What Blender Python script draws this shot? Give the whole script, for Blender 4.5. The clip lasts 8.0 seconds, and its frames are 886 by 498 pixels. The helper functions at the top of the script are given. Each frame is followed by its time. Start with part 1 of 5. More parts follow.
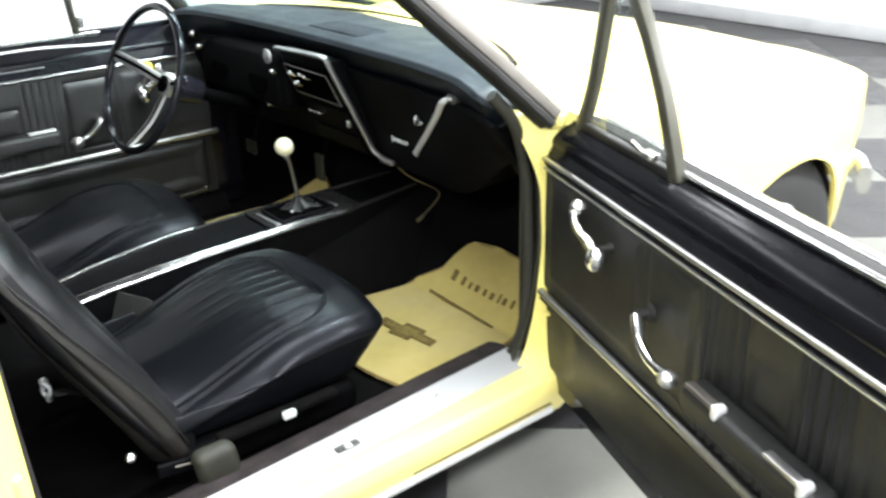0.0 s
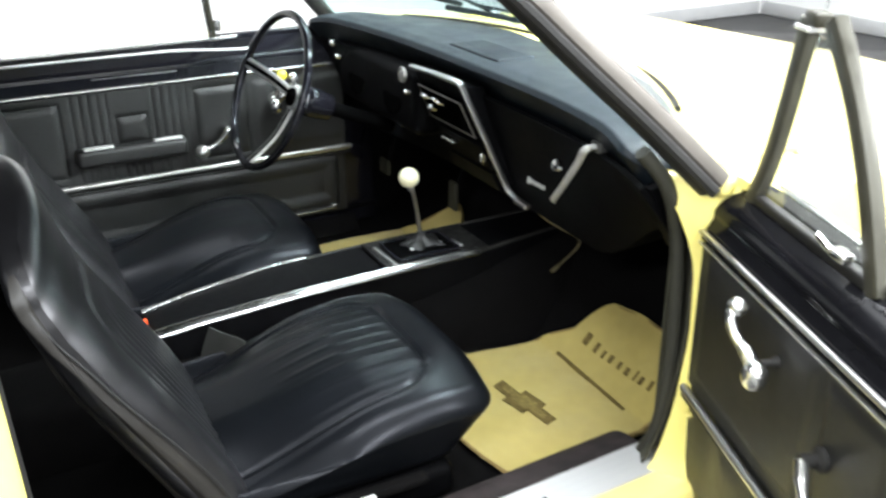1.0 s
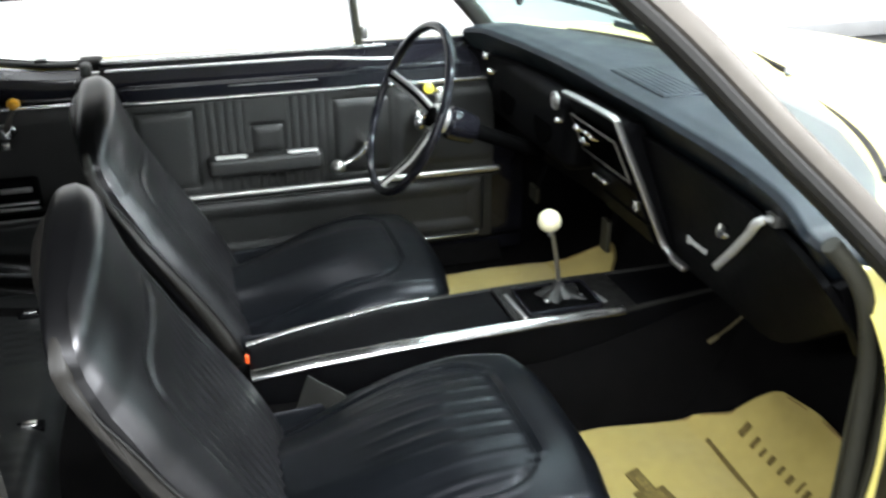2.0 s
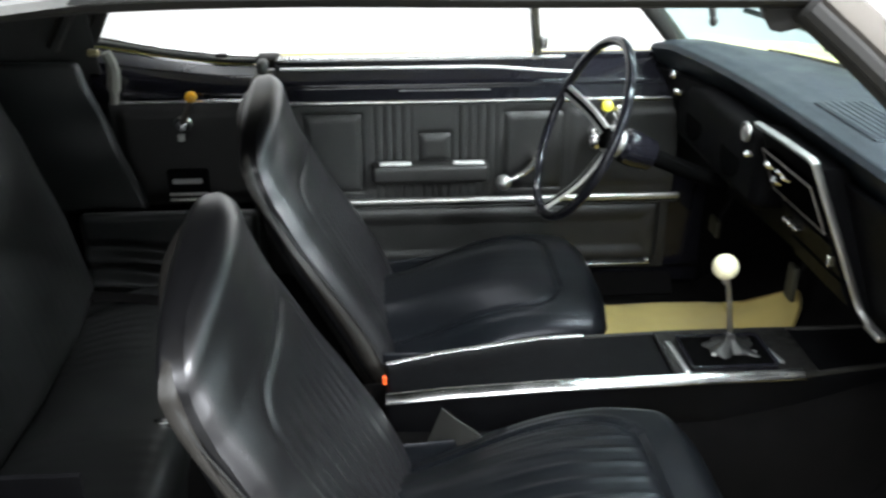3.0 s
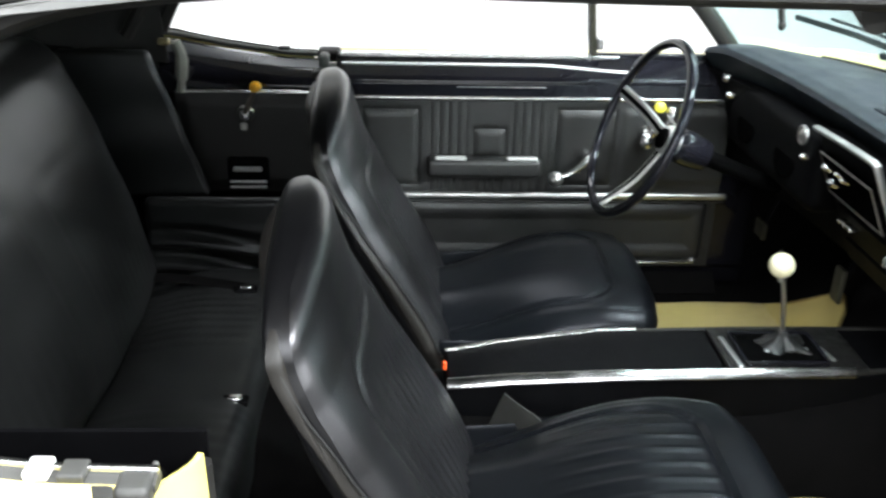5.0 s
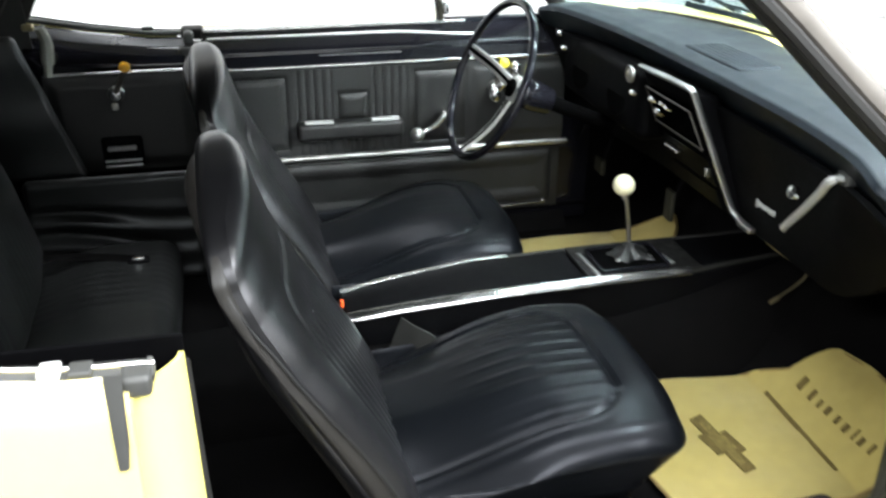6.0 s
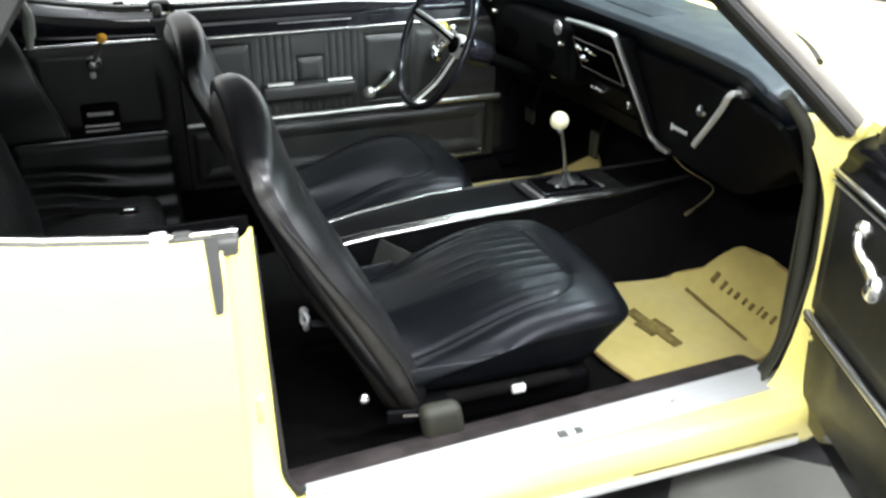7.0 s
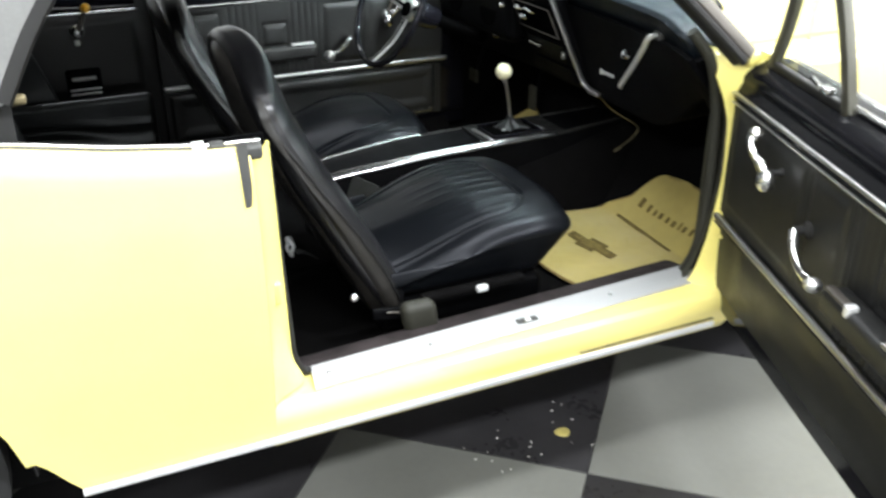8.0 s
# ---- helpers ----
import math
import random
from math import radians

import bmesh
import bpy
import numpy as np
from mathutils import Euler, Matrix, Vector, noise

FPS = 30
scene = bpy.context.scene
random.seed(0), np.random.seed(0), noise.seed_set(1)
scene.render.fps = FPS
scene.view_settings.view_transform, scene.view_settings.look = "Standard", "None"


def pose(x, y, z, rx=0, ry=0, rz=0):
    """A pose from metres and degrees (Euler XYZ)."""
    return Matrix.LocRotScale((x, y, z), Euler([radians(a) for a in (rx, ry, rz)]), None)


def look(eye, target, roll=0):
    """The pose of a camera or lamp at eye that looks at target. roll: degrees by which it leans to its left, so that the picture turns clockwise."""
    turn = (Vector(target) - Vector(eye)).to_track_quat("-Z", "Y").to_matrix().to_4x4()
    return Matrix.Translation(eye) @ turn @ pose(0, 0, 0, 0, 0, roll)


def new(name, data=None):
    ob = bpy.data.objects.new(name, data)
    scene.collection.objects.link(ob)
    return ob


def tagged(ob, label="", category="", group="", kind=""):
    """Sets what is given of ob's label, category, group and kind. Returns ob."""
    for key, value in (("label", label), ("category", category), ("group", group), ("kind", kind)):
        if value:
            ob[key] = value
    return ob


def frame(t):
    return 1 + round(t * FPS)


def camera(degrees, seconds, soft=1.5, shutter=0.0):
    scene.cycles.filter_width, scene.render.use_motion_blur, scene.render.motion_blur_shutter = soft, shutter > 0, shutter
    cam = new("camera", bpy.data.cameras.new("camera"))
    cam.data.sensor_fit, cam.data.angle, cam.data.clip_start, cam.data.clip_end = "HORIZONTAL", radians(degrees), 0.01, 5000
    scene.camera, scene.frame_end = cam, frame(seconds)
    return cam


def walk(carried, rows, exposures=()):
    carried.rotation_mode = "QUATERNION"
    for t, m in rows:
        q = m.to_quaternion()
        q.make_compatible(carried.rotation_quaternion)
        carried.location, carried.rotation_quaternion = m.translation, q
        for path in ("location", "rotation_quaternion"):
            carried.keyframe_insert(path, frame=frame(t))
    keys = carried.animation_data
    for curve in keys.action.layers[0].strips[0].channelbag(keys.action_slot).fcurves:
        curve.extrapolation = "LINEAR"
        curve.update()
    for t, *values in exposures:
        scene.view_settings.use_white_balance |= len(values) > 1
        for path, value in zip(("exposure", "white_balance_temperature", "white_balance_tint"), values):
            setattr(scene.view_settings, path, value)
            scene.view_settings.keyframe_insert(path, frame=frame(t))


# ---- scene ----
cam = camera(52.0, 8.0, 2.5, 0.5)
PATH = [
    (0, (-0.158, -2.022, 1.384), (0.969, -0.586, 0.568), -1.6),
    (0.5, (-0.047, -1.92, 1.381), (0.954, -0.39, 0.57), -1.1),
    (1, (0.069, -1.81, 1.381), (0.908, -0.185, 0.57), -0.6),
    (2.5, (0.299, -1.503, 1.397), (0.595, 0.291, 0.564), -0.4),
    (3, (0.315, -1.46, 1.396), (0.42, 0.356, 0.564), -0.1),
    (3.5, (0.308, -1.452, 1.401), (0.269, 0.365, 0.567), 0.1),
    (4, (0.295, -1.456, 1.401), (0.14, 0.355, 0.568), 0.6),
    (5.5, (0.165, -1.594, 1.395), (0.427, 0.208, 0.568), 1.1),
    (6, (0.103, -1.716, 1.394), (0.521, 0.045, 0.543), 0.3),
    (6.5, (0.003, -1.856, 1.391), (0.535, -0.132, 0.528), 0.0),
    (7, (-0.122, -2.006, 1.387), (0.488, -0.309, 0.523), -0.1),
    (7.5, (-0.229, -2.166, 1.385), (0.4, -0.483, 0.506), -0.0),
    (8, (-0.326, -2.303, 1.385), (0.416, -0.669, 0.502), -0.2),
]
walk(cam, [(t, look(eye, target, roll)) for t, eye, target, roll in PATH], [(0.0, 0.0), (6.0, 0.0), (6.5, 0.07), (7.0, 0.07), (7.5, -0.08), (8.0, -0.35)])

# ---- light and room brightness ----
world = bpy.data.worlds.new("world")
scene.world = world
world.use_nodes = True
world.node_tree.nodes["Background"].inputs[0].default_value = (0.9, 0.95, 1.0, 1)
world.node_tree.nodes["Background"].inputs[1].default_value = 0.02
scene.view_settings.exposure = 0.0


def ceiling_lamp(x, y, sx, sy, watts):
    data = bpy.data.lights.new("ceiling_lamp", "AREA")
    data.shape, data.size, data.size_y, data.energy = "RECTANGLE", sx, sy, watts
    data.color = (0.92, 0.96, 1.0)
    lamp = new("ceiling_lamp", data)
    lamp.matrix_world = pose(x, y, 3.55)


LAMP_WATTS = 205
# unseen lamps with tuned shares; the one at y -5.7 is added fill
for lx, ly, share in ((-3.0, -3.6, 1.7), (-3.0, -0.9, 0.6), (-3.0, 1.9, 0.22), (0.4, -3.6, 1.35), (-1.2, -5.7, 0.7), (0.4, -0.9, 0.5), (0.4, 1.9, 0.22),
                      (3.8, -3.6, 4.5), (2.5, -0.8, 1.1), (4.6, -0.8, 1.1), (2.5, 1.6, 0.5), (4.6, 1.6, 0.5)):
    ceiling_lamp(lx, ly, 1.9, 0.5, LAMP_WATTS * share)


# ---- materials ----
def material(name, color, rough=0.5, metal=0.0, coat=0.0, coat_rough=0.05, grain=0.0, grain_scale=200.0,
             blotch=0.12, blotch_scale=6.0, rough_var=0.1, spec=0.5, sheen=0.0, tint=None, second=None, per_object=0.0, grain_kind="noise"):
    m = bpy.data.materials.new(name)
    m.use_nodes = True
    nt = m.node_tree
    b = nt.nodes["Principled BSDF"]
    link = nt.links.new
    coord = nt.nodes.new("ShaderNodeTexCoord")
    big = nt.nodes.new("ShaderNodeTexNoise")
    big.inputs["Scale"].default_value = blotch_scale
    big.inputs["Detail"].default_value = 5
    link(coord.outputs["Object"], big.inputs["Vector"])
    small = nt.nodes.new("ShaderNodeTexNoise")
    small.inputs["Scale"].default_value = blotch_scale * 14
    small.inputs["Detail"].default_value = 3
    link(coord.outputs["Object"], small.inputs["Vector"])
    mixn = nt.nodes.new("ShaderNodeMath")
    mixn.operation = "MULTIPLY_ADD"
    mixn.inputs[1].default_value = 0.35
    link(small.outputs["Fac"], mixn.inputs[0])
    link(big.outputs["Fac"], mixn.inputs[2])
    ramp = nt.nodes.new("ShaderNodeMapRange")
    ramp.inputs["From Min"].default_value, ramp.inputs["From Max"].default_value = 0.42, 0.92
    link(mixn.outputs[0], ramp.inputs["Value"])
    mix = nt.nodes.new("ShaderNodeMix")
    mix.data_type = "RGBA"
    c = np.array(color, float)
    lo = c * (1 - blotch) if second is None else np.array(second, float)
    hi = np.minimum(c * (1 + blotch), 1.0)
    mix.inputs[6].default_value = (*lo, 1)
    mix.inputs[7].default_value = (*hi, 1)
    link(ramp.outputs[0], mix.inputs[0])
    out = mix.outputs[2]
    if per_object:
        info = nt.nodes.new("ShaderNodeObjectInfo")
        r2 = nt.nodes.new("ShaderNodeMapRange")
        r2.inputs["To Min"].default_value, r2.inputs["To Max"].default_value = 1 - per_object, 1 + per_object
        link(info.outputs["Random"], r2.inputs["Value"])
        mul = nt.nodes.new("ShaderNodeVectorMath")
        mul.operation = "SCALE"
        link(out, mul.inputs[0])
        link(r2.outputs[0], mul.inputs["Scale"])
        out = mul.outputs[0]
    link(out, b.inputs["Base Color"])
    b.inputs["Metallic"].default_value = metal
    rr = nt.nodes.new("ShaderNodeMapRange")
    rr.inputs["To Min"].default_value, rr.inputs["To Max"].default_value = max(rough - rough_var, 0.02), min(rough + rough_var, 1)
    link(ramp.outputs[0], rr.inputs["Value"])
    link(rr.outputs[0], b.inputs["Roughness"])
    b.inputs["Specular IOR Level"].default_value = spec
    b.inputs["Coat Weight"].default_value = coat
    b.inputs["Coat Roughness"].default_value = coat_rough
    b.inputs["Sheen Weight"].default_value = sheen
    if tint:
        b.inputs["Specular Tint"].default_value = (*tint, 1)
    if grain:
        if grain_kind == "voronoi":
            g = nt.nodes.new("ShaderNodeTexVoronoi")
            gout = g.outputs["Distance"]
        else:
            g = nt.nodes.new("ShaderNodeTexNoise")
            g.inputs["Detail"].default_value = 3
            gout = g.outputs["Fac"]
        g.inputs["Scale"].default_value = grain_scale
        link(coord.outputs["Object"], g.inputs["Vector"])
        bump = nt.nodes.new("ShaderNodeBump")
        bump.inputs["Strength"].default_value = grain
        bump.inputs["Distance"].default_value = 0.002
        link(gout, bump.inputs["Height"])
        link(bump.outputs[0], b.inputs["Normal"])
    return m


def glass(name, color, rough=0.0):
    m = bpy.data.materials.new(name)
    m.use_nodes = True
    nt = m.node_tree
    b = nt.nodes["Principled BSDF"]
    b.inputs["Base Color"].default_value = (*color, 1)
    b.inputs["Transmission Weight"].default_value = 1.0
    b.inputs["Roughness"].default_value = rough
    b.inputs["IOR"].default_value = 1.45
    return m


YELLOW = material("yellow_paint", (0.84, 0.715, 0.235), 0.35, coat=0.8, blotch=0.03, rough_var=0.05, grain=0.02, grain_scale=900)
# body yellow made deeper for the shade in the door jambs
JAMB = material("shaded_jamb_yellow", (0.78, 0.68, 0.20), 0.42, coat=0.4, blotch=0.06, rough_var=0.08, grain=0.05, grain_scale=300)
# cool specular tint puts the windshield's bluish light into the highlights
VINYL = material("black_vinyl", (0.0029, 0.0034, 0.0042), 0.30, blotch=0.25, blotch_scale=9, rough_var=0.02, grain=0.0, spec=0.155, tint=(0.91, 0.92, 1.0))
# vinyl with its base lifted for light the rear of the cabin lacks
VINYL_REAR = material("lifted_black_vinyl", (0.0115, 0.0120, 0.0118), 0.34, blotch=0.25, blotch_scale=7, rough_var=0.025, grain=0.045, grain_scale=420, grain_kind="voronoi", spec=0.42, tint=(0.94, 0.98, 1.0))
# same vinyl, specular raised to stand for the highlights on the backrests
VINYL_BACK = material("backrest_black_vinyl", (0.0038, 0.0038, 0.0042), 0.32, blotch=0.25, blotch_scale=7, rough_var=0.02, grain=0.0, spec=0.66, tint=(0.98, 0.97, 1.0))
# lighter band colour standing in for the ceiling's reflection in black sills
SILL_SHEEN = material("blue_grey_sill_sheen", (0.011, 0.0118, 0.0155), 0.30, blotch=0.15, rough_var=0.05, spec=0.3)
VINYL_DARK = material("black_vinyl_trim", (0.0072, 0.0072, 0.0068), 0.46, blotch=0.3, blotch_scale=8, rough_var=0.1, grain=0.16, grain_scale=420, grain_kind="voronoi")
SHELL = material("grey_black_plastic", (0.0145, 0.0132, 0.0116), 0.42, blotch=0.25, rough_var=0.05, grain=0.05, grain_scale=500, spec=0.30)
PAD = material("dash_pad", (0.0052, 0.0078, 0.0110), 0.44, blotch=0.2, blotch_scale=12, rough_var=0.08, grain=0.10, grain_scale=600, grain_kind="voronoi", spec=0.20)
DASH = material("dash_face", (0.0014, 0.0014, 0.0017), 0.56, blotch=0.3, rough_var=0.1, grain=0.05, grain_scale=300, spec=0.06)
BLACK_PAINT = material("black_gloss_paint", (0.0050, 0.0050, 0.0068), 0.09, coat=0.0, spec=0.40, blotch=0.15, rough_var=0.03)
# gloss black with its reflection cut, so the open door's sill stays dark
DOOR_GLOSS = material("dim_black_gloss", (0.0050, 0.0050, 0.0060), 0.16, spec=0.10, blotch=0.3, rough_var=0.06)
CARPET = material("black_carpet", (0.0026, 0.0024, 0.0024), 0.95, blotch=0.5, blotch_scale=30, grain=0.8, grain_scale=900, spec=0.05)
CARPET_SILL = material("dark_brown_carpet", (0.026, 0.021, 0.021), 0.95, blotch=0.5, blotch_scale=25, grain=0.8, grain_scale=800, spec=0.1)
MAT = material("yellow_mat_carpet", (0.365, 0.288, 0.088), 0.95, blotch=0.07, blotch_scale=35, grain=0.6, grain_scale=1100, spec=0.1, sheen=0.2)
MAT_INK = material("black_mat_stitching", (0.105, 0.078, 0.026), 0.9, blotch=0.3, blotch_scale=60, spec=0.1)
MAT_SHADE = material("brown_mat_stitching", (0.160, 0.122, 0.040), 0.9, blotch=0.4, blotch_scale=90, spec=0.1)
MAT_EDGE = material("mat_binding", (0.20, 0.14, 0.055), 0.9, blotch=0.2, blotch_scale=60, spec=0.1)
CHROME = material("chrome", (0.84, 0.84, 0.83), 0.19, metal=1.0, blotch=0.06, rough_var=0.06, blotch_scale=20)
WORN_CHROME = material("worn_chrome", (0.80, 0.80, 0.78), 0.34, metal=1.0, blotch=0.08, rough_var=0.08, blotch_scale=25)
DULL_CHROME = material("dull_chrome", (0.46, 0.45, 0.44), 0.36, metal=1.0, blotch=0.1, rough_var=0.06, blotch_scale=25)
ALLOY = material("brushed_alloy", (0.72, 0.72, 0.70), 0.42, metal=1.0, blotch=0.1, rough_var=0.1, blotch_scale=25, grain=0.08, grain_scale=500)
STAINLESS = material("aged_stainless", (0.085, 0.076, 0.066), 0.42, metal=0.5, blotch=0.15, rough_var=0.1, blotch_scale=18)
SATIN_CAP = material("satin_metal_cap", (0.44, 0.44, 0.43), 0.42, metal=0.35, blotch=0.08, rough_var=0.06, blotch_scale=30)
PLATE = material("scuffed_aluminium", (0.40, 0.40, 0.395), 0.50, metal=0.25, blotch=0.03, rough_var=0.04, blotch_scale=9, grain=0.05, grain_scale=500)
BRIGHT_TRIM = material("bright_trim", (0.74, 0.74, 0.73), 0.34, metal=0.45, blotch=0.06, rough_var=0.06, blotch_scale=25)
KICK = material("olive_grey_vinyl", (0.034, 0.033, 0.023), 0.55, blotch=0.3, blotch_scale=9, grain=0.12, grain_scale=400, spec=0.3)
SEAL = material("olive_black_rubber", (0.022, 0.0215, 0.016), 0.6, blotch=0.3, rough_var=0.1, grain=0.1, grain_scale=300, spec=0.25)
RUBBER = material("black_rubber", (0.012, 0.0115, 0.0105), 0.62, blotch=0.3, rough_var=0.1, grain=0.1, grain_scale=300, spec=0.25)
RUBBER_GREY = material("grey_rubber", (0.14, 0.14, 0.12), 0.6, blotch=0.2, blotch_scale=25, grain=0.1, grain_scale=300)
FRAME_GREY = material("grey_window_frame", (0.045, 0.043, 0.031), 0.4, metal=0.3, blotch=0.25, blotch_scale=22, rough_var=0.15)
IVORY = material("ivory_plastic", (0.66, 0.62, 0.42), 0.25, coat=0.5, blotch=0.05)
AMBER = material("amber_plastic", (0.72, 0.36, 0.02), 0.3, coat=0.4, blotch=0.2, blotch_scale=60)
YELLOW_KNOB = material("yellow_plastic", (0.70, 0.62, 0.05), 0.3, coat=0.4, blotch=0.1)
RED = material("orange_red_plastic", (0.85, 0.10, 0.02), 0.35, blotch=0.1)
CANVAS = material("soft_top_fabric", (0.125, 0.125, 0.12), 0.7, blotch=0.2, blotch_scale=10, grain=0.3, grain_scale=800)
HEADLINER = material("black_headliner", (0.024, 0.024, 0.023), 0.9, blotch=0.3, grain=0.3, grain_scale=600, spec=0.2)
BRASS = material("brass_wire", (0.24, 0.20, 0.11), 0.40, metal=0.5, blotch=0.2)
PLASTIC_GREY = material("grey_plastic", (0.045, 0.045, 0.042), 0.5, blotch=0.2, grain=0.1, grain_scale=300)
CLIP_WHITE = material("white_plastic", (0.75, 0.75, 0.72), 0.4, blotch=0.08)
TYRE = material("tyre_rubber", (0.014, 0.014, 0.014), 0.75, blotch=0.3, grain=0.2, grain_scale=200)
UNDER = material("underbody_black", (0.012, 0.012, 0.012), 0.8, blotch=0.4)
WALL = material("white_wall_paint", (0.84, 0.84, 0.83), 0.7, blotch=0.03, blotch_scale=1.2, grain=0.08, grain_scale=120)
WALL_GREY = material("pale_grey_wall_paint", (0.48, 0.48, 0.475), 0.75, blotch=0.05, blotch_scale=1.2, grain=0.08, grain_scale=120)
CEIL = material("ceiling_paint", (0.30, 0.30, 0.295), 0.85, blotch=0.04, blotch_scale=1.5)
BASE = material("grey_baseboard", (0.36, 0.36, 0.36), 0.5, blotch=0.1)
TILE_DARK = material("black_floor_tile", (0.022, 0.021, 0.022), 0.34, spec=0.3, blotch=0.3, blotch_scale=5, rough_var=0.12, grain=0.05, grain_scale=60, per_object=0.15)
TILE_LIGHT = material("grey_floor_tile", (0.115, 0.115, 0.103), 0.40, spec=0.12, blotch=0.10, blotch_scale=4, rough_var=0.12, grain=0.05, grain_scale=60, per_object=0.06)
SCUFFED = material("scuffed_plate", (0.003, 0.003, 0.003), 0.50, metal=0.1, spec=0.22, blotch=0.5, blotch_scale=38, rough_var=0.2, second=(0.011, 0.0105, 0.0095))
GROUT = material("dark_grout", (0.03, 0.03, 0.03), 0.8, blotch=0.3)
PAINT_CHIP = material("yellow_spill", (0.36, 0.30, 0.09), 0.7, blotch=0.25, blotch_scale=60)
DUST = material("pale_debris", (0.55, 0.54, 0.5), 0.8, blotch=0.2)
GAUGE = material("gauge_face", (0.0018, 0.0018, 0.0018), 0.6, coat=0.0, blotch=0.2, spec=0.0)
WEBBING = material("faded_webbing", (0.0085, 0.0088, 0.0068), 0.75, blotch=0.3, blotch_scale=30, grain=0.3, grain_scale=700)
TINT = glass("tinted_glass", (0.60, 0.77, 0.76))
CLEAR = glass("clear_glass", (0.94, 0.98, 0.96))


# ---- mesh helpers ----
def to_bm(verts, faces):
    bm = bmesh.new()
    vs = [bm.verts.new(v) for v in verts]
    for f in faces:
        if len(set(f)) >= 3:
            try:
                bm.faces.new([vs[i] for i in f])
            except ValueError:
                pass
    return bm


def level(ob):
    return 1 if ob.parent is None else 1 + level(ob.parent)


def part(name, bm, mat, parent=None, label="", sharp=38, weld=0.0):
    """Links a bmesh as one mesh object under a thing or a part."""
    if weld:
        bmesh.ops.remove_doubles(bm, verts=bm.verts, dist=weld)
    bmesh.ops.recalc_face_normals(bm, faces=bm.faces)
    lim = radians(sharp)
    for e in bm.edges:
        e.smooth = len(e.link_faces) == 2 and e.calc_face_angle(0.0) < lim
    for f in bm.faces:
        f.smooth = True
    me = bpy.data.meshes.new(name)
    bm.to_mesh(me)
    bm.free()
    me.materials.append(mat)
    ob = new(name, me)
    while parent is not None and level(parent) > 2:
        parent = parent.parent
    if parent is not None:
        ob.parent = parent
    if label:
        ob["label"] = label
    return ob


def join(*bms):
    out = bms[0]
    for b in bms[1:]:
        vs = {v: out.verts.new(v.co) for v in b.verts}
        for f in b.faces:
            out.faces.new([vs[v] for v in f.verts])
        b.free()
    return out


def moved(bm, fn):
    for v in bm.verts:
        v.co = Vector(fn(*v.co))
    return bm


def rbox(size, r, n=(1, 1, 1), k=3, center=(0, 0, 0), deform=None):
    """A rounded box; deform maps an (N, 3) array of points, given about the box's own centre."""
    h = np.array(size, float) / 2
    r = min(r, *(h * 0.999))
    ax = []
    for i in range(3):
        arc = [h[i] - r + r * math.tan(math.radians(45 * j / k)) for j in range(1, k + 1)]
        mid = list(np.linspace(-(h[i] - r), h[i] - r, n[i] + 1))
        ax.append(np.array([-a for a in arc[::-1]] + mid + arc))
    verts, faces = [], []
    for a in range(3):
        b, c = (a + 1) % 3, (a + 2) % 3
        for s in (-1, 1):
            off = len(verts)
            nb, nc = len(ax[b]), len(ax[c])
            for p in ax[b]:
                for q in ax[c]:
                    v = [0, 0, 0]
                    v[a], v[b], v[c] = s * h[a], p, q
                    verts.append(v)
            for i in range(nb - 1):
                for j in range(nc - 1):
                    o = off + i * nc + j
                    f = (o, o + nc, o + nc + 1, o + 1)
                    faces.append(f if s > 0 else f[::-1])
    p = np.array(verts)
    inner = np.clip(p, -(h - r), h - r)
    d = p - inner
    ln = np.linalg.norm(d, axis=1, keepdims=True)
    p = inner + d / np.maximum(ln, 1e-9) * r
    key = {}
    idx = []
    uniq = []
    for v in p:
        t = tuple(np.round(v, 6))
        if t not in key:
            key[t] = len(uniq)
            uniq.append(v)
        idx.append(key[t])
    p = np.array(uniq)
    if deform is not None:
        p = deform(p)
    p = p + np.array(center)
    return to_bm(p, [tuple(dict.fromkeys(idx[i] for i in f)) for f in faces])


def tube(points, r, seg=10, closed=False):
    """A round bar along points; r is one radius or one for each point."""
    P = [Vector(p) for p in points]
    n = len(P)
    rs = [r] * n if not isinstance(r, (list, tuple)) else list(r)
    tang = []
    for i in range(n):
        a, b = (P[i - 1], P[(i + 1) % n]) if closed else (P[max(i - 1, 0)], P[min(i + 1, n - 1)])
        tang.append((b - a).normalized())
    up = Vector((0, 0, 1)) if abs(tang[0].z) < 0.9 else Vector((1, 0, 0))
    side = tang[0].cross(up).normalized()
    verts, faces = [], []
    for i in range(n):
        side = (side - tang[i] * side.dot(tang[i])).normalized()
        other = tang[i].cross(side)
        for s in range(seg):
            a = 2 * math.pi * s / seg
            verts.append(P[i] + (side * math.cos(a) + other * math.sin(a)) * rs[i])
    for i in range(n if closed else n - 1):
        j = (i + 1) % n
        for s in range(seg):
            t = (s + 1) % seg
            faces.append((i * seg + s, i * seg + t, j * seg + t, j * seg + s))
    if not closed:
        faces += [tuple(range(seg))[::-1], tuple((n - 1) * seg + s for s in range(seg))]
    return to_bm(verts, faces)


def curve(points, n=24):
    """Points along a smooth line through the given ones."""
    P = np.array(points, float)
    t = np.arange(len(P))
    out = []
    for u in np.linspace(0, len(P) - 1, n):
        i = min(int(u), len(P) - 2)
        f = u - i
        p0, p1, p2, p3 = P[max(i - 1, 0)], P[i], P[i + 1], P[min(i + 2, len(P) - 1)]
        out.append(0.5 * (2 * p1 + (p2 - p0) * f + (2 * p0 - 5 * p1 + 4 * p2 - p3) * f ** 2 + (3 * p1 - p0 - 3 * p2 + p3) * f ** 3))
    return out


